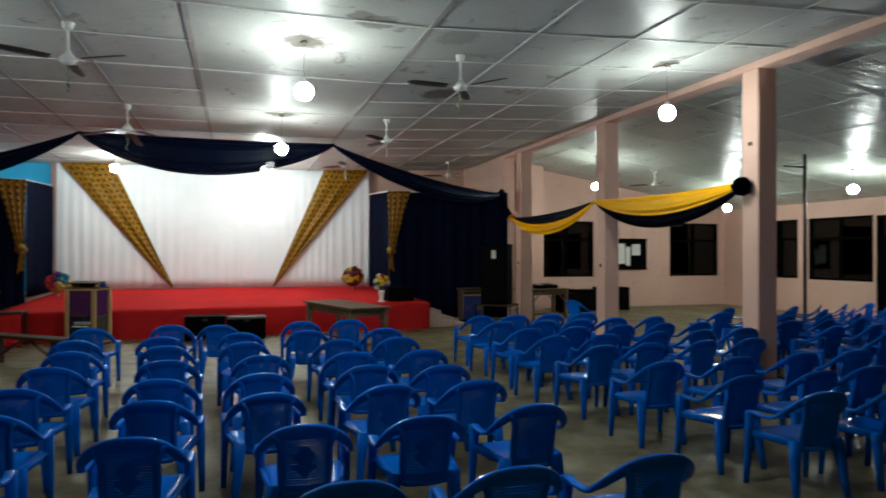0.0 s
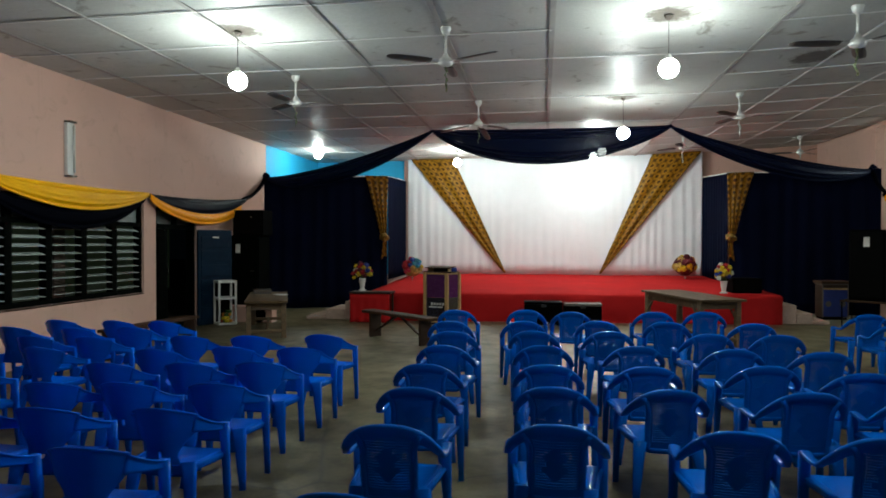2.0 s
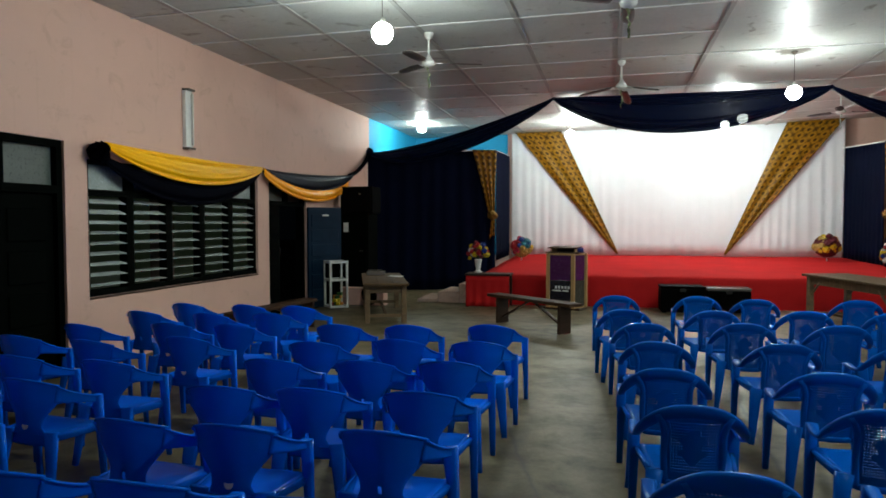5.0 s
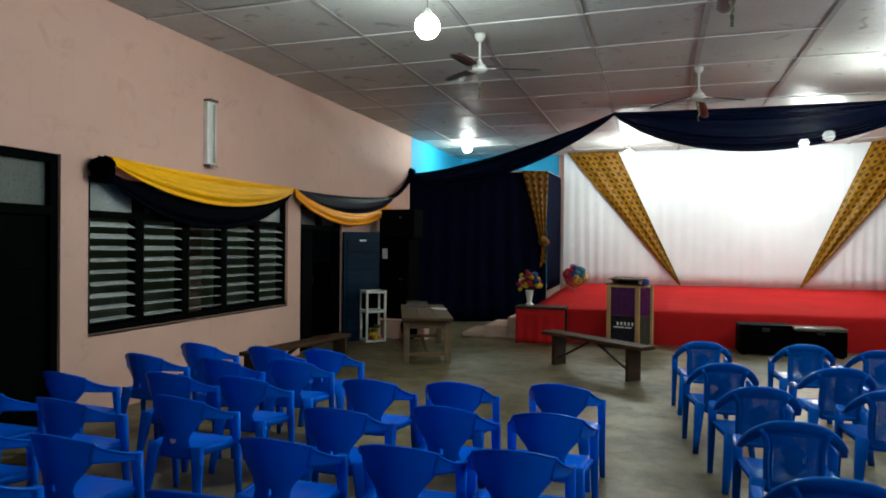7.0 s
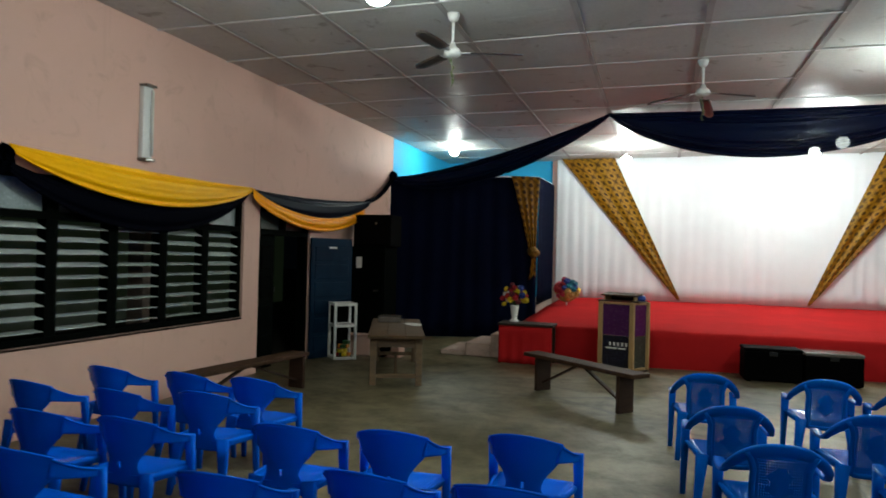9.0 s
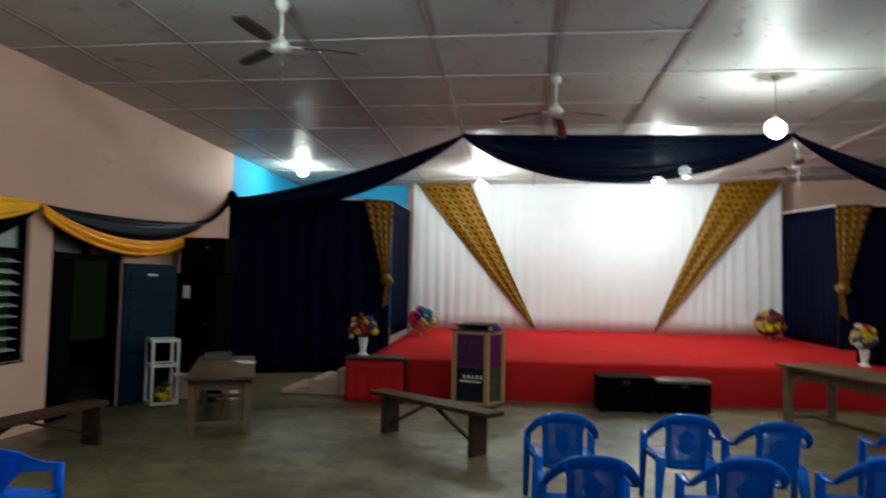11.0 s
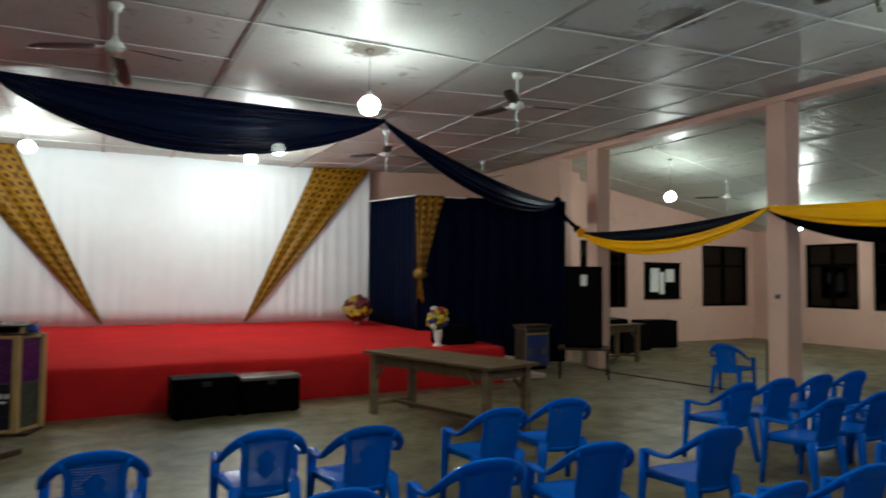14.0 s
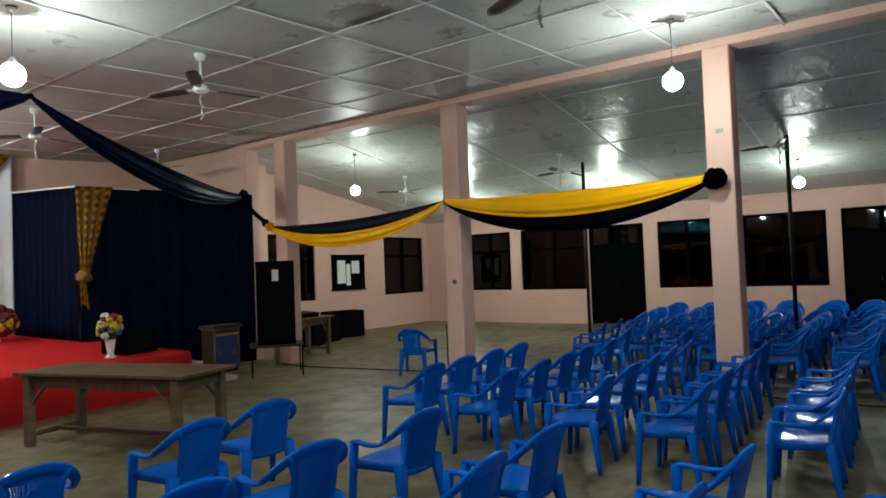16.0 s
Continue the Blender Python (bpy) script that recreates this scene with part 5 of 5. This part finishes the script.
# ---- furniture round the stage ----
def table(name, m, length, width, height, label, rail=True):
    t = thing(name, m, label, "table")
    top = bmesh.new()
    for k in range(3):
        w = width / 3
        box((-length / 2, -width / 2 + k * w + 0.002, height - 0.035), (length / 2, -width / 2 + (k + 1) * w - 0.002, height), 0.004, top)
    part("tabletop", top, OLD_WOOD_X, t, "grey worn plank top")
    ax, ay = length / 2 - 0.14, width / 2 - 0.07
    for sx in (-1, 1):
        for sy in (-1, 1):
            part("leg", box((sx * ax - 0.04, sy * ay - 0.04, 0), (sx * ax + 0.04, sy * ay + 0.04, height - 0.035), 0.005), OLD_WOOD, t)
            part("brace", sweep([(sx * (ax - 0.02), sy * ay, height - 0.33), (sx * (ax - 0.26), sy * ay, height - 0.10)], 0.035, 0.025, 6, power=6), OLD_WOOD, t)
    for s in (-1, 1):
        part("apron", box((-ax + 0.042, s * ay - 0.012, height - 0.155), (ax - 0.042, s * ay + 0.012, height - 0.037), 0.003), OLD_WOOD_X, t)
        part("apron", box((s * ax - 0.012, -ay + 0.042, height - 0.155), (s * ax + 0.012, ay - 0.042, height - 0.037), 0.003), OLD_WOOD, t)
        if rail:
            part("stretcher", box((s * ax - 0.02, -ay + 0.042, 0.09), (s * ax + 0.02, ay - 0.042, 0.14), 0.003), OLD_WOOD, t)
    if rail:
        part("stretcher", box((-ax + 0.022, -0.02, 0.10), (ax - 0.022, 0.02, 0.14), 0.003), OLD_WOOD_X, t)
    return t


table("long_table", pose(2.31, 11.96, 0, 0, 0, -74), 2.12, 0.74, 0.74, "worn grey-brown wooden table standing before the stage")
table("side_table", pose(-4.96, 11.82, 0, 0, 0, 111.6), 2.12, 0.70, 0.62, "worn grey-brown wooden table with papers on it", True)


def vase(m, name, label, colours, seed, spread=0.185, rise=0.25):
    v = thing(name, m, label, "vase", "flower vases")
    part("vase_body", lathe([(0.075, 0.0), (0.078, 0.015), (0.045, 0.035), (0.040, 0.06), (0.055, 0.14), (0.066, 0.22), (0.070, 0.25), (0.062, 0.25), (0.05, 0.20)], 20), CERAMIC, v, "white footed vase", smooth=True)
    rng = random.Random(seed)
    for k in range(34):
        a, e = k * 2.39996, math.acos(1 - 1.55 * (k + 0.5) / 34)
        r = spread * rng.uniform(0.55, 1.15)
        c = Vector((r * math.sin(e) * math.cos(a), r * math.sin(e) * math.sin(a), 0.27 + rise * 0.45 + r * math.cos(e)))
        part("flower", blossom(c, 0.042 * rng.uniform(0.75, 1.25), rng), colours[rng.randrange(len(colours))], v)
    lb = bmesh.new()
    for k in range(18):
        a = k * 2.4
        d = Vector((math.cos(a), math.sin(a), rng.uniform(0.2, 1.2))).normalized()
        p, q = Vector((0, 0, 0.24)), Vector((0, 0, 0.26)) + d * spread * 0.95
        s = d.cross(Vector((0, 0, 1))).normalized() * 0.02
        vs = [lb.verts.new(w) for w in (p, p.lerp(q, 0.5) + s, q, p.lerp(q, 0.5) - s)]
        lb.faces.new(vs)
    part("leaves", lb, GREEN, v, "green leaves among the flowers")
    return v


def blossom(c, r, rng):
    """A small cloth flower: a ball of overlapping petals."""
    bm = bmesh.new()
    for k in range(14):
        a, e = k * 2.39996, math.acos(1 - 2 * (k + 0.5) / 14)
        d = Vector((math.sin(e) * math.cos(a), math.sin(e) * math.sin(a), math.cos(e)))
        s = d.cross(Vector((0.3, 0.2, 1))).normalized()
        t = d.cross(s)
        o = c + d * r * 0.55
        w = r * rng.uniform(0.55, 0.8)
        mid = bm.verts.new(o + d * r * 0.15)
        ring = [bm.verts.new(o + (s * math.cos(b) + t * math.sin(b)) * w + d * r * rng.uniform(0.15, 0.45)) for b in [i * math.tau / 5 for i in range(5)]]
        for i in range(5):
            bm.faces.new((mid, ring[i], ring[(i + 1) % 5]))
    return bm


MIXED = [LEAF_YEL, LEAF_BLU, LEAF_RED, LEAF_WIN, LEAF_RED, LEAF_YEL, LEAF_YEL, LEAF_WHT, LEAF_BLU]
vase(pose(3.50, 14.52, STAGE_F + 0.014), "flower_vase", "white vase with mixed cloth flowers on the red stage", MIXED, 31, 0.16, 0.30)
vase(pose(-3.68, 13.54, 0.61), "flower_vase", "white vase with yellow and blue cloth flowers on the red table", MIXED, 32)


def bouquet(m, label, colours, seed, foil):
    """A round bouquet in crinkled foil on a thin foot. colours: west side, top, front."""
    b = thing("wrapped_bouquet", m, label, "bouquet", "stage bouquets")
    rng = random.Random(seed)
    part("foot", rod((0, 0, 0), (0, 0, 0.10), 0.014, 0.010, 10), CERAMIC, b, "thin pale foot", smooth=True)

    def wrap(u, v):
        a = u * math.tau
        r = 0.05 + 0.15 * math.sin(math.pi * 0.5 * v ** 0.7) + 0.020 * math.sin(a * 9 + 3 * v) * (0.2 + v)
        return Vector((r * math.cos(a), r * math.sin(a), 0.07 + 0.19 * v + 0.020 * math.sin(a * 13) * v))
    part("wrapping", sheet(wrap, 54, 8, 0.003), foil, b, "crinkled foil wrapping")
    for k in range(34):
        a = k * 2.39996
        e = math.acos(1 - 1.45 * (k + 0.5) / 34)
        r = 0.19 * rng.uniform(0.75, 1.15)
        c = Vector((r * math.sin(e) * math.cos(a), r * math.sin(e) * math.sin(a), 0.27 + r * math.cos(e) * 1.05))
        side = 0 if c.x < -0.03 else (1 if c.z > 0.31 else 2)
        part("flower", blossom(c, 0.062 * rng.uniform(0.75, 1.25), rng), colours[side][rng.randrange(len(colours[side]))], b)
    return b


bouquet(pose(-3.31, 16.95, 0.655) @ Matrix.Scale(1.06, 4), "round bouquet of pink, teal and white flowers on the stage", [[LEAF_RED, LEAF_PNK, LEAF_PNK], [LEAF_TEA, LEAF_TEA, LEAF_BLU], [LEAF_WHT, LEAF_YEL, WRAP]], 41, WRAP)
bouquet(pose(3.46, 18.05, 0.672) @ Matrix.Scale(1.2, 4), "round bouquet of wine-red and yellow flowers in dark foil", [[LEAF_WIN, LEAF_YEL, WRAP], [LEAF_WIN, LEAF_WIN, LEAF_ORA], [LEAF_YEL, LEAF_WIN, LEAF_WIN]], 42, LEAF_WIN)

# small table with a red cloth front at the stage's west end
lt = thing("cloth_table", pose(-3.45, 13.42, 0), "small table with a brown top and red cloth front", "table")
part("tabletop", box((-0.42, -0.22, 0.575), (0.42, 0.22, 0.61), 0.006), DARK_WOOD, lt, "brown wooden top")


def red_skirt(u, v):
    x = -0.40 + 0.80 * u
    return Vector((x, -0.195 - 0.012 * math.sin(u * 30) * (1 - v), 0.012 + 0.56 * v))


part("cloth", sheet(red_skirt, 40, 6, 0.004), RED, lt, "red cloth hanging to the floor", smooth=True)
for sx in (-0.38, 0.38):
    for sy in (-0.17, 0.17):
        part("leg", box((sx - 0.02, sy - 0.015, 0), (sx + 0.02, sy + 0.015, 0.575), 0.003), DARK_WOOD, lt)


def bench(name, a, b, width, height, label, inset=0.22):
    a, b = Vector(a), Vector(b)
    d = b - a
    t = thing(name, Matrix.Translation(((a + b) / 2)) @ Matrix.Rotation(math.atan2(d.y, d.x), 4, "Z"), label, "bench", "benches")
    h = d.length / 2
    part("seat", box((-h, -width / 2, height - 0.045), (h, width / 2, height), 0.006), BENCH_WOOD, t, "worn plank seat")
    for s in (-1, 1):
        part("leg", box((s * (h - inset) - 0.025, -width / 2 + 0.02, 0), (s * (h - inset) + 0.025, width / 2 - 0.02, height - 0.045), 0.004), DARK_WOOD, t, "dark plank leg")
        part("brace", sweep([(s * (h - inset - 0.03), 0, 0.10), (s * 0.06, 0, height - 0.055)], 0.05, 0.025, 6, power=6), DARK_WOOD, t)
    return t


fl = bmesh.new()
bmesh.ops.create_icosphere(fl, subdivisions=2, radius=0.055)
for v in fl.verts:
    v.co = Vector((v.co.x * 1.5, v.co.y, max(-0.03, v.co.z) * 0.9)) * (1 + 0.4 * noise.noise(v.co * 30))
bmesh.ops.translate(fl, verts=fl.verts[:], vec=(-1.80, 13.38, 1.046))
solid("folded_cloth", fl, LEAF_BLU, "crumpled dark blue cloth on the lectern top", "cloth", smooth=True)
bench("bench", (-3.06, 11.60, 0), (-1.72, 10.46, 0), 0.26, 0.44, "dark wooden bench standing askew before the lectern")
bench("bench", (-5.86, 8.55, 0), (-5.62, 10.42, 0), 0.24, 0.42, "worn wooden bench along the pink wall", 0.08)

# lectern with three glazed faces
lec = thing("lectern", pose(-2.06, 13.42, 0, 0, 0, -17), "pale wood lectern with purple and black panels", "lectern")
PLAN = [(-0.39, 0.16), (-0.28, -0.20), (0.25, -0.20), (0.38, 0.12)]
part("base", box((-0.40, -0.23, 0.0), (0.40, 0.17, 0.03), 0.006), DARK_WOOD, lec, "dark plinth board")
for x, y in PLAN:
    part("post", box((x - 0.036, y - 0.032, 0.03), (x + 0.036, y + 0.032, 1.0), 0.004), PALE_WOOD, lec)
for (xa, ya), (xb, yb) in zip(PLAN, PLAN[1:]):
    a, b = Vector((xa, ya, 0)), Vector((xb, yb, 0))
    ln = (b - a).length
    m = Matrix.Translation((a + b) / 2) @ Matrix.Rotation(math.atan2(yb - ya, xb - xa), 4, "Z")
    centre = abs(ya - yb) < 0.01
    part("panel", box((-ln / 2 + 0.03, -0.006, 0.52), (ln / 2 - 0.03, 0.006, 0.965), m=m), PURPLE, lec, "purple panel")
    part("panel", box((-ln / 2 + 0.03, -0.006, 0.065), (ln / 2 - 0.03, 0.006, 0.517), m=m), NIGHT_PANEL if centre else ACRYLIC, lec, "black panel" if centre else "grey acrylic panel")
    for z in (0.03, 0.965):
        part("rail", box((-ln / 2 + 0.037, -0.02, z), (ln / 2 - 0.037, 0.02, z + 0.033), 0.003, m=m), PALE_WOOD, lec)
    if centre:
        for k in range(5):   # a row of letter-sized bars and a thin line under it
            x = -0.095 + 0.068 * k
            part("sign_bar", box((x - 0.017, -0.010, 0.370), (x + 0.017, -0.0065, 0.420), m=m), PAPER, lec, "white letter-sized bar")
        part("sign_bar", box((-0.17, -0.010, 0.325), (0.02, -0.0065, 0.345), m=m), PAPER, lec, "pale thin bar")
        part("sign_bar", box((0.04, -0.010, 0.325), (0.17, -0.0065, 0.345), m=m), PAPER, lec, "pale thin bar")
part("top", box((-0.36, -0.20, 1.0), (0.36, 0.16, 1.018), 0.004), DARK_WOOD, lec, "dark top board")
for s in (-1, 1):
    part("desk_side", box((s * 0.25 - 0.012, -0.14, 1.018), (s * 0.25 + 0.012, 0.12, 1.090), 0.003), PALE_WOOD, lec)
part("desk_back", box((-0.238, 0.10, 1.018), (0.238, 0.12, 1.085), 0.003), DARK_WOOD, lec, "dark inside of the reading desk")
part("reading_desk", box((-0.31, -0.17, 0), (0.31, 0.15, 0.018), 0.004, m=pose(0, -0.01, 1.093, 4)), BENCH_WOOD, lec, "brown reading board")
narrow(lec, 0.87)

# two black trunks before the stage
for x, y, w, d, h, tn in ((-0.08, 13.45, 0.72, 0.40, 0.46, 3), (0.66, 13.47, 0.70, 0.40, 0.44, 2)):
    tr = thing("equipment_case", pose(x, y, 0, 0, 0, tn), "black stage monitor box standing on the floor before the stage", "equipment case", "equipment cases")
    part("body", box((-w / 2, -d / 2, 0.02), (w / 2, d / 2, h - 0.05), 0.015, seg=2), BLACK, tr)
    part("lid", box((-w / 2 - 0.005, -d / 2 - 0.005, h - 0.048), (w / 2 + 0.005, d / 2 + 0.005, h), 0.015, seg=2), SMOKED if x > 0 else BLACK, tr, "dusty dark lid")
    part("clasp", box((-0.05, -d / 2 - 0.015, h - 0.10), (0.05, -d / 2 + 0.001, h - 0.04), 0.004), STEEL, tr)
    for sx in (-1, 1):
        part("foot", box((sx * (w / 2 - 0.06) - 0.03, -d / 2 + 0.03, 0), (sx * (w / 2 - 0.06) + 0.03, d / 2 - 0.03, 0.02)), RUBBER, tr)

# ---- west corner ----
rk = thing("display_rack", pose(-6.08, 12.46, 0, 0, 0, 42), "white-framed glass display rack with snacks at the bottom", "rack")
S = 0.155
for sx in (-1, 1):
    for sy in (-1, 1):
        part("post", box((sx * S - 0.018, sy * S - 0.018, 0.02), (sx * S + 0.018, sy * S + 0.018, 0.86), 0.004), WHITE_PAINT, rk)
for z in (0.04, 0.52, 0.835):
    for sx in (-1, 1):
        part("rail", box((sx * S - 0.015, -S + 0.018, z - 0.02), (sx * S + 0.015, S - 0.018, z + 0.02), 0.003), WHITE_PAINT, rk)
        part("rail", box((-S + 0.018, sx * S - 0.015, z - 0.02), (S - 0.018, sx * S + 0.015, z + 0.02), 0.003), WHITE_PAINT, rk)
    part("shelf", box((-S + 0.016, -S + 0.016, z - 0.006), (S - 0.016, S - 0.016, z + 0.006)), SMOKED, rk)
part("panel", box((-S + 0.02, S - 0.004, 0.06), (S - 0.02, S + 0.002, 0.815)), BLACK, rk, "dark back panel")
part("panel", box((-S - 0.002, -S + 0.02, 0.55), (-S + 0.004, S - 0.02, 0.815)), BLACK, rk, "dark side panel")
rng = random.Random(8)
for k in range(16):
    c = Vector((rng.uniform(-.07, .07), rng.uniform(-.07, .07), 0.10 + 0.06 * (k // 5)))
    pk = thing("snack_pack", rk.matrix_basis @ Matrix.Translation((c.x, c.y, c.z - 0.042)) @ Matrix.Rotation(rng.uniform(0, 3), 4, "Z"), "small bright snack pack inside the display rack", "pack", "snack packs")
    part("wrapper", box((-0.05, -0.035, 0), (0.05, 0.035, 0.055), 0.012, seg=2), (LEAF_RED, LEAF_YEL, LEAF_ORA, GREEN)[k % 4], pk)

cb = thing("dark_cabinet", pose(-6.10, 13.55, 0, 0, 0, 0), "tall black cabinet with a paper stuck on it", "cabinet")
part("body", box((-0.34, -0.12, 0.0), (0.28, 0.42, 1.72), 0.008), BLACK_PAINT, cb)
part("door_panel", box((-0.30, -0.136, 0.06), (0.25, -0.122, 1.68), 0.004), BLACK_PAINT, cb)
part("paper", box((-0.22, -0.142, 1.36), (-0.12, -0.138, 1.54)), PAPER, cb, "white sheet of paper")
part("door_handle", box((0.10, -0.16, 0.98), (0.18, -0.138, 1.01), 0.003), STEEL, cb)
sp = thing("loudspeaker", pose(-6.06, 13.66, 1.72), "black loudspeaker standing on the dark cabinet", "loudspeaker")
part("body", box((-0.33, -0.24, 0.0), (0.33, 0.26, 0.52), 0.015, seg=2), BLACK, sp)
part("grille", box((-0.30, -0.256, 0.03), (0.30, -0.241, 0.49), 0.006), RUBBER, sp)
part("badge", box((0.06, -0.262, 0.36), (0.10, -0.257, 0.39)), SMOKED, sp)

pb = thing("paper_box", pose(-5.28, 12.36, 0.62, 0, 0, 20), "greyish cardboard box on the side table", "box")
part("carton", box((-0.16, -0.11, 0), (0.16, 0.11, 0.07), 0.006), SMOKED, pb)
part("flap", box((-0.17, -0.02, 0.07), (0.17, 0.12, 0.076), m=pose(0, 0.0, 0.0, 6)), SMOKED, pb)
for k in range(4):
    pp = thing("paper_sheet", pose(-4.90 + 0.05 * k, 12.25 - 0.07 * k, 0.621 + 0.003 * k, 0, 0, 35 * k), "loose white paper lying on the side table", "paper", "papers")
    part("sheet", box((-0.10, -0.07, 0), (0.10, 0.07, 0.002)), PAPER, pp)
bg = bmesh.new()
bmesh.ops.create_icosphere(bg, subdivisions=3, radius=0.2)
for v in bg.verts:
    v.co = Vector((v.co.x * 0.8, v.co.y, max(-0.19, v.co.z) * 0.95)) * (1 + 0.15 * noise.noise(v.co * 7))
bmesh.ops.translate(bg, verts=bg.verts[:], vec=(-5.62, 13.0, 0.19))
solid("black_bag", bg, BLACK, "slumped black bag on the floor by the table", "bag", smooth=True)
solid("wall_ledge", box((XL, 12.95, 0), (-5.35, 13.2, 0.32), 0.01), PINK, "low pink plastered ledge by the west wall", "ledge", "structure")

# ---- east corner ----
ps = thing("tall_speaker", pose(6.06, 14.18, 0, 0, 0, -38), "tall black loudspeaker cabinet on a thin steel stand", "loudspeaker")
part("body", box((-0.30, -0.24, 0.50), (0.30, 0.24, 1.84), 0.012, seg=2), BLACK, ps)
part("grille", box((-0.27, -0.256, 0.56), (0.27, -0.241, 1.80), 0.006), RUBBER, ps)
part("paper", box((-0.05, -0.261, 1.52), (0.05, -0.258, 1.70)), PAPER, ps, "white sheet of paper")
part("stand_top", box((-0.42, -0.34, 0.47), (0.42, 0.34, 0.50), 0.004), BENCH_WOOD, ps, "dark brown board")
for sx in (-1, 1):
    for sy in (-1, 1):
        part("leg", rod((sx * 0.39, sy * 0.31, 0), (sx * 0.39, sy * 0.31, 0.47), 0.013, seg=8), BLACK_PAINT, ps)
    part("rail", rod((sx * 0.39, -0.31, 0.15), (sx * 0.39, 0.31, 0.15), 0.009, seg=6), STEEL, ps)

bc = thing("blue_cabinet", pose(5.87, 15.40, 0, 0, 0, 3), "small wooden stand with a royal blue front", "stand")
part("body", box((-0.26, -0.14, 0.05), (0.26, 0.18, 0.72), 0.006), DARK_WOOD, bc)
part("front_panel", box((-0.235, -0.154, 0.07), (0.235, -0.142, 0.62), 0.003), ROYAL, bc, "royal blue front panel")
for sx in (-1, 1):
    part("edge_strip", box((sx * 0.25 - 0.012, -0.16, 0.05), (sx * 0.25 + 0.012, -0.142, 0.72), 0.002), SMOKED, bc, "dull metal edge strip")
part("cross_strip", box((-0.236, -0.16, 0.625), (0.236, -0.142, 0.655), 0.002), PALE_WOOD, bc, "pale wood strip")
for sx in (-1, 1):
    part("emblem", lathe([(0.06, 0), (0.06, 0.004)], 16, m=pose(sx * 0.14, -0.155, 0.33, 90)), SMOKED, bc, "pale round emblem")
part("top", box((-0.30, -0.20, 0.75), (0.30, 0.20, 0.80), 0.006), BENCH_WOOD, bc)
part("neck", box((-0.27, -0.16, 0.72), (0.27, 0.18, 0.75), 0.003), SMOKED, bc)
part("plinth", box((-0.24, -0.12, 0.0), (0.24, 0.16, 0.05)), RUBBER, bc)

table("aisle_table", pose(7.85, 15.55, 0, 0, 0, 14), 1.35, 0.62, 0.76, "wooden table with gear on it behind the column", True)
mx = thing("mixing_desk", pose(7.9, 15.62, 0.76, 0, 0, 10), "dark audio gear lying on the aisle table", "audio gear")
part("case", box((-0.32, -0.2, 0), (0.30, 0.2, 0.09), 0.01), BLACK, mx)
part("panel", box((-0.29, -0.17, 0), (0.27, 0.17, 0.012), m=pose(0, 0, 0.092, 4)), SMOKED, mx)
for x, y, w, h, tn in ((9.95, 17.25, 0.75, 0.62, 8), (11.0, 17.6, 0.95, 0.66, -12), (9.2, 16.9, 0.6, 0.55, 20)):
    bx = thing("speaker_box", pose(x, y, 0, 0, 0, tn), "black speaker box stored on the aisle floor", "loudspeaker", "stored speakers")
    part("body", box((-w / 2, -0.28, 0), (w / 2, 0.28, h), 0.02, seg=2), BLACK, bx)
    part("grille", box((-w / 2 + 0.05, -0.292, 0.05), (w / 2 - 0.05, -0.281, h - 0.05), 0.005), RUBBER, bx)

nb = thing("notice_board", pose(12.15, YA, 1.17), "black-framed notice board with pinned papers on the wall", "notice board")
part("board", box((-0.63, -0.04, 0), (0.63, 0, 0.91), 0.004), BLACK_PAINT, nb)
for x, z, w, h in ((-0.30, 0.16, 0.30, 0.62), (-0.04, 0.10, 0.16, 0.58), (0.24, 0.42, 0.30, 0.34)):
    part("paper", box((x - w / 2, -0.048, z), (x + w / 2, -0.042, z + h)), PAPER, nb, "pinned white paper")
part("board_frame", box((-0.66, -0.055, -0.03), (0.66, -0.005, 0.0), 0.004), BLACK_PAINT, nb)
part("board_frame", box((-0.66, -0.055, 0.91), (0.66, -0.005, 0.94), 0.004), BLACK_PAINT, nb)

ss = thing("stage_speaker", pose(3.95, 14.85, STAGE_F + 0.012, 0, 0, 10), "black wedge speaker lying on the red stage", "loudspeaker")
part("body", box((-0.30, -0.22, 0), (0.30, 0.22, 0.30), 0.02, seg=2), BLACK, ss)
part("grille", box((-0.27, -0.234, 0.03), (0.27, -0.221, 0.27), 0.006), RUBBER, ss)

cable = curve_points([(7.00, 15.30, 0.008), (6.84, 14.5, 0.008), (6.98, 13.4, 0.008), (7.18, 12.2, 0.008), (7.34, 11.4, 0.008), (7.36, 10.2, 0.008), (7.34, 8.8, 0.008), (7.33, 7.4, 0.008), (7.17, 6.9, 0.008), (7.12, 5.9, 0.008), (7.2, 4.0, 0.008)], 70)
solid("power_cable", sweep(cable, 0.018, 0.016, 6), RUBBER, "black power cable lying across the cement floor", "cable", smooth=True)
riser = curve_points([(7.10, 11.52, 0.010), (6.98, 11.42, 0.014), (6.945, 11.374, 0.05), (6.943, 11.372, 0.30), (6.945, 11.373, 0.55), (6.943, 11.372, 0.78)], 24)
solid("column_cable", sweep(riser, 0.016, 0.014, 6, up=(1, 0, 0.1)), RUBBER, "black cable running up the corner of the column", "cable", smooth=True)
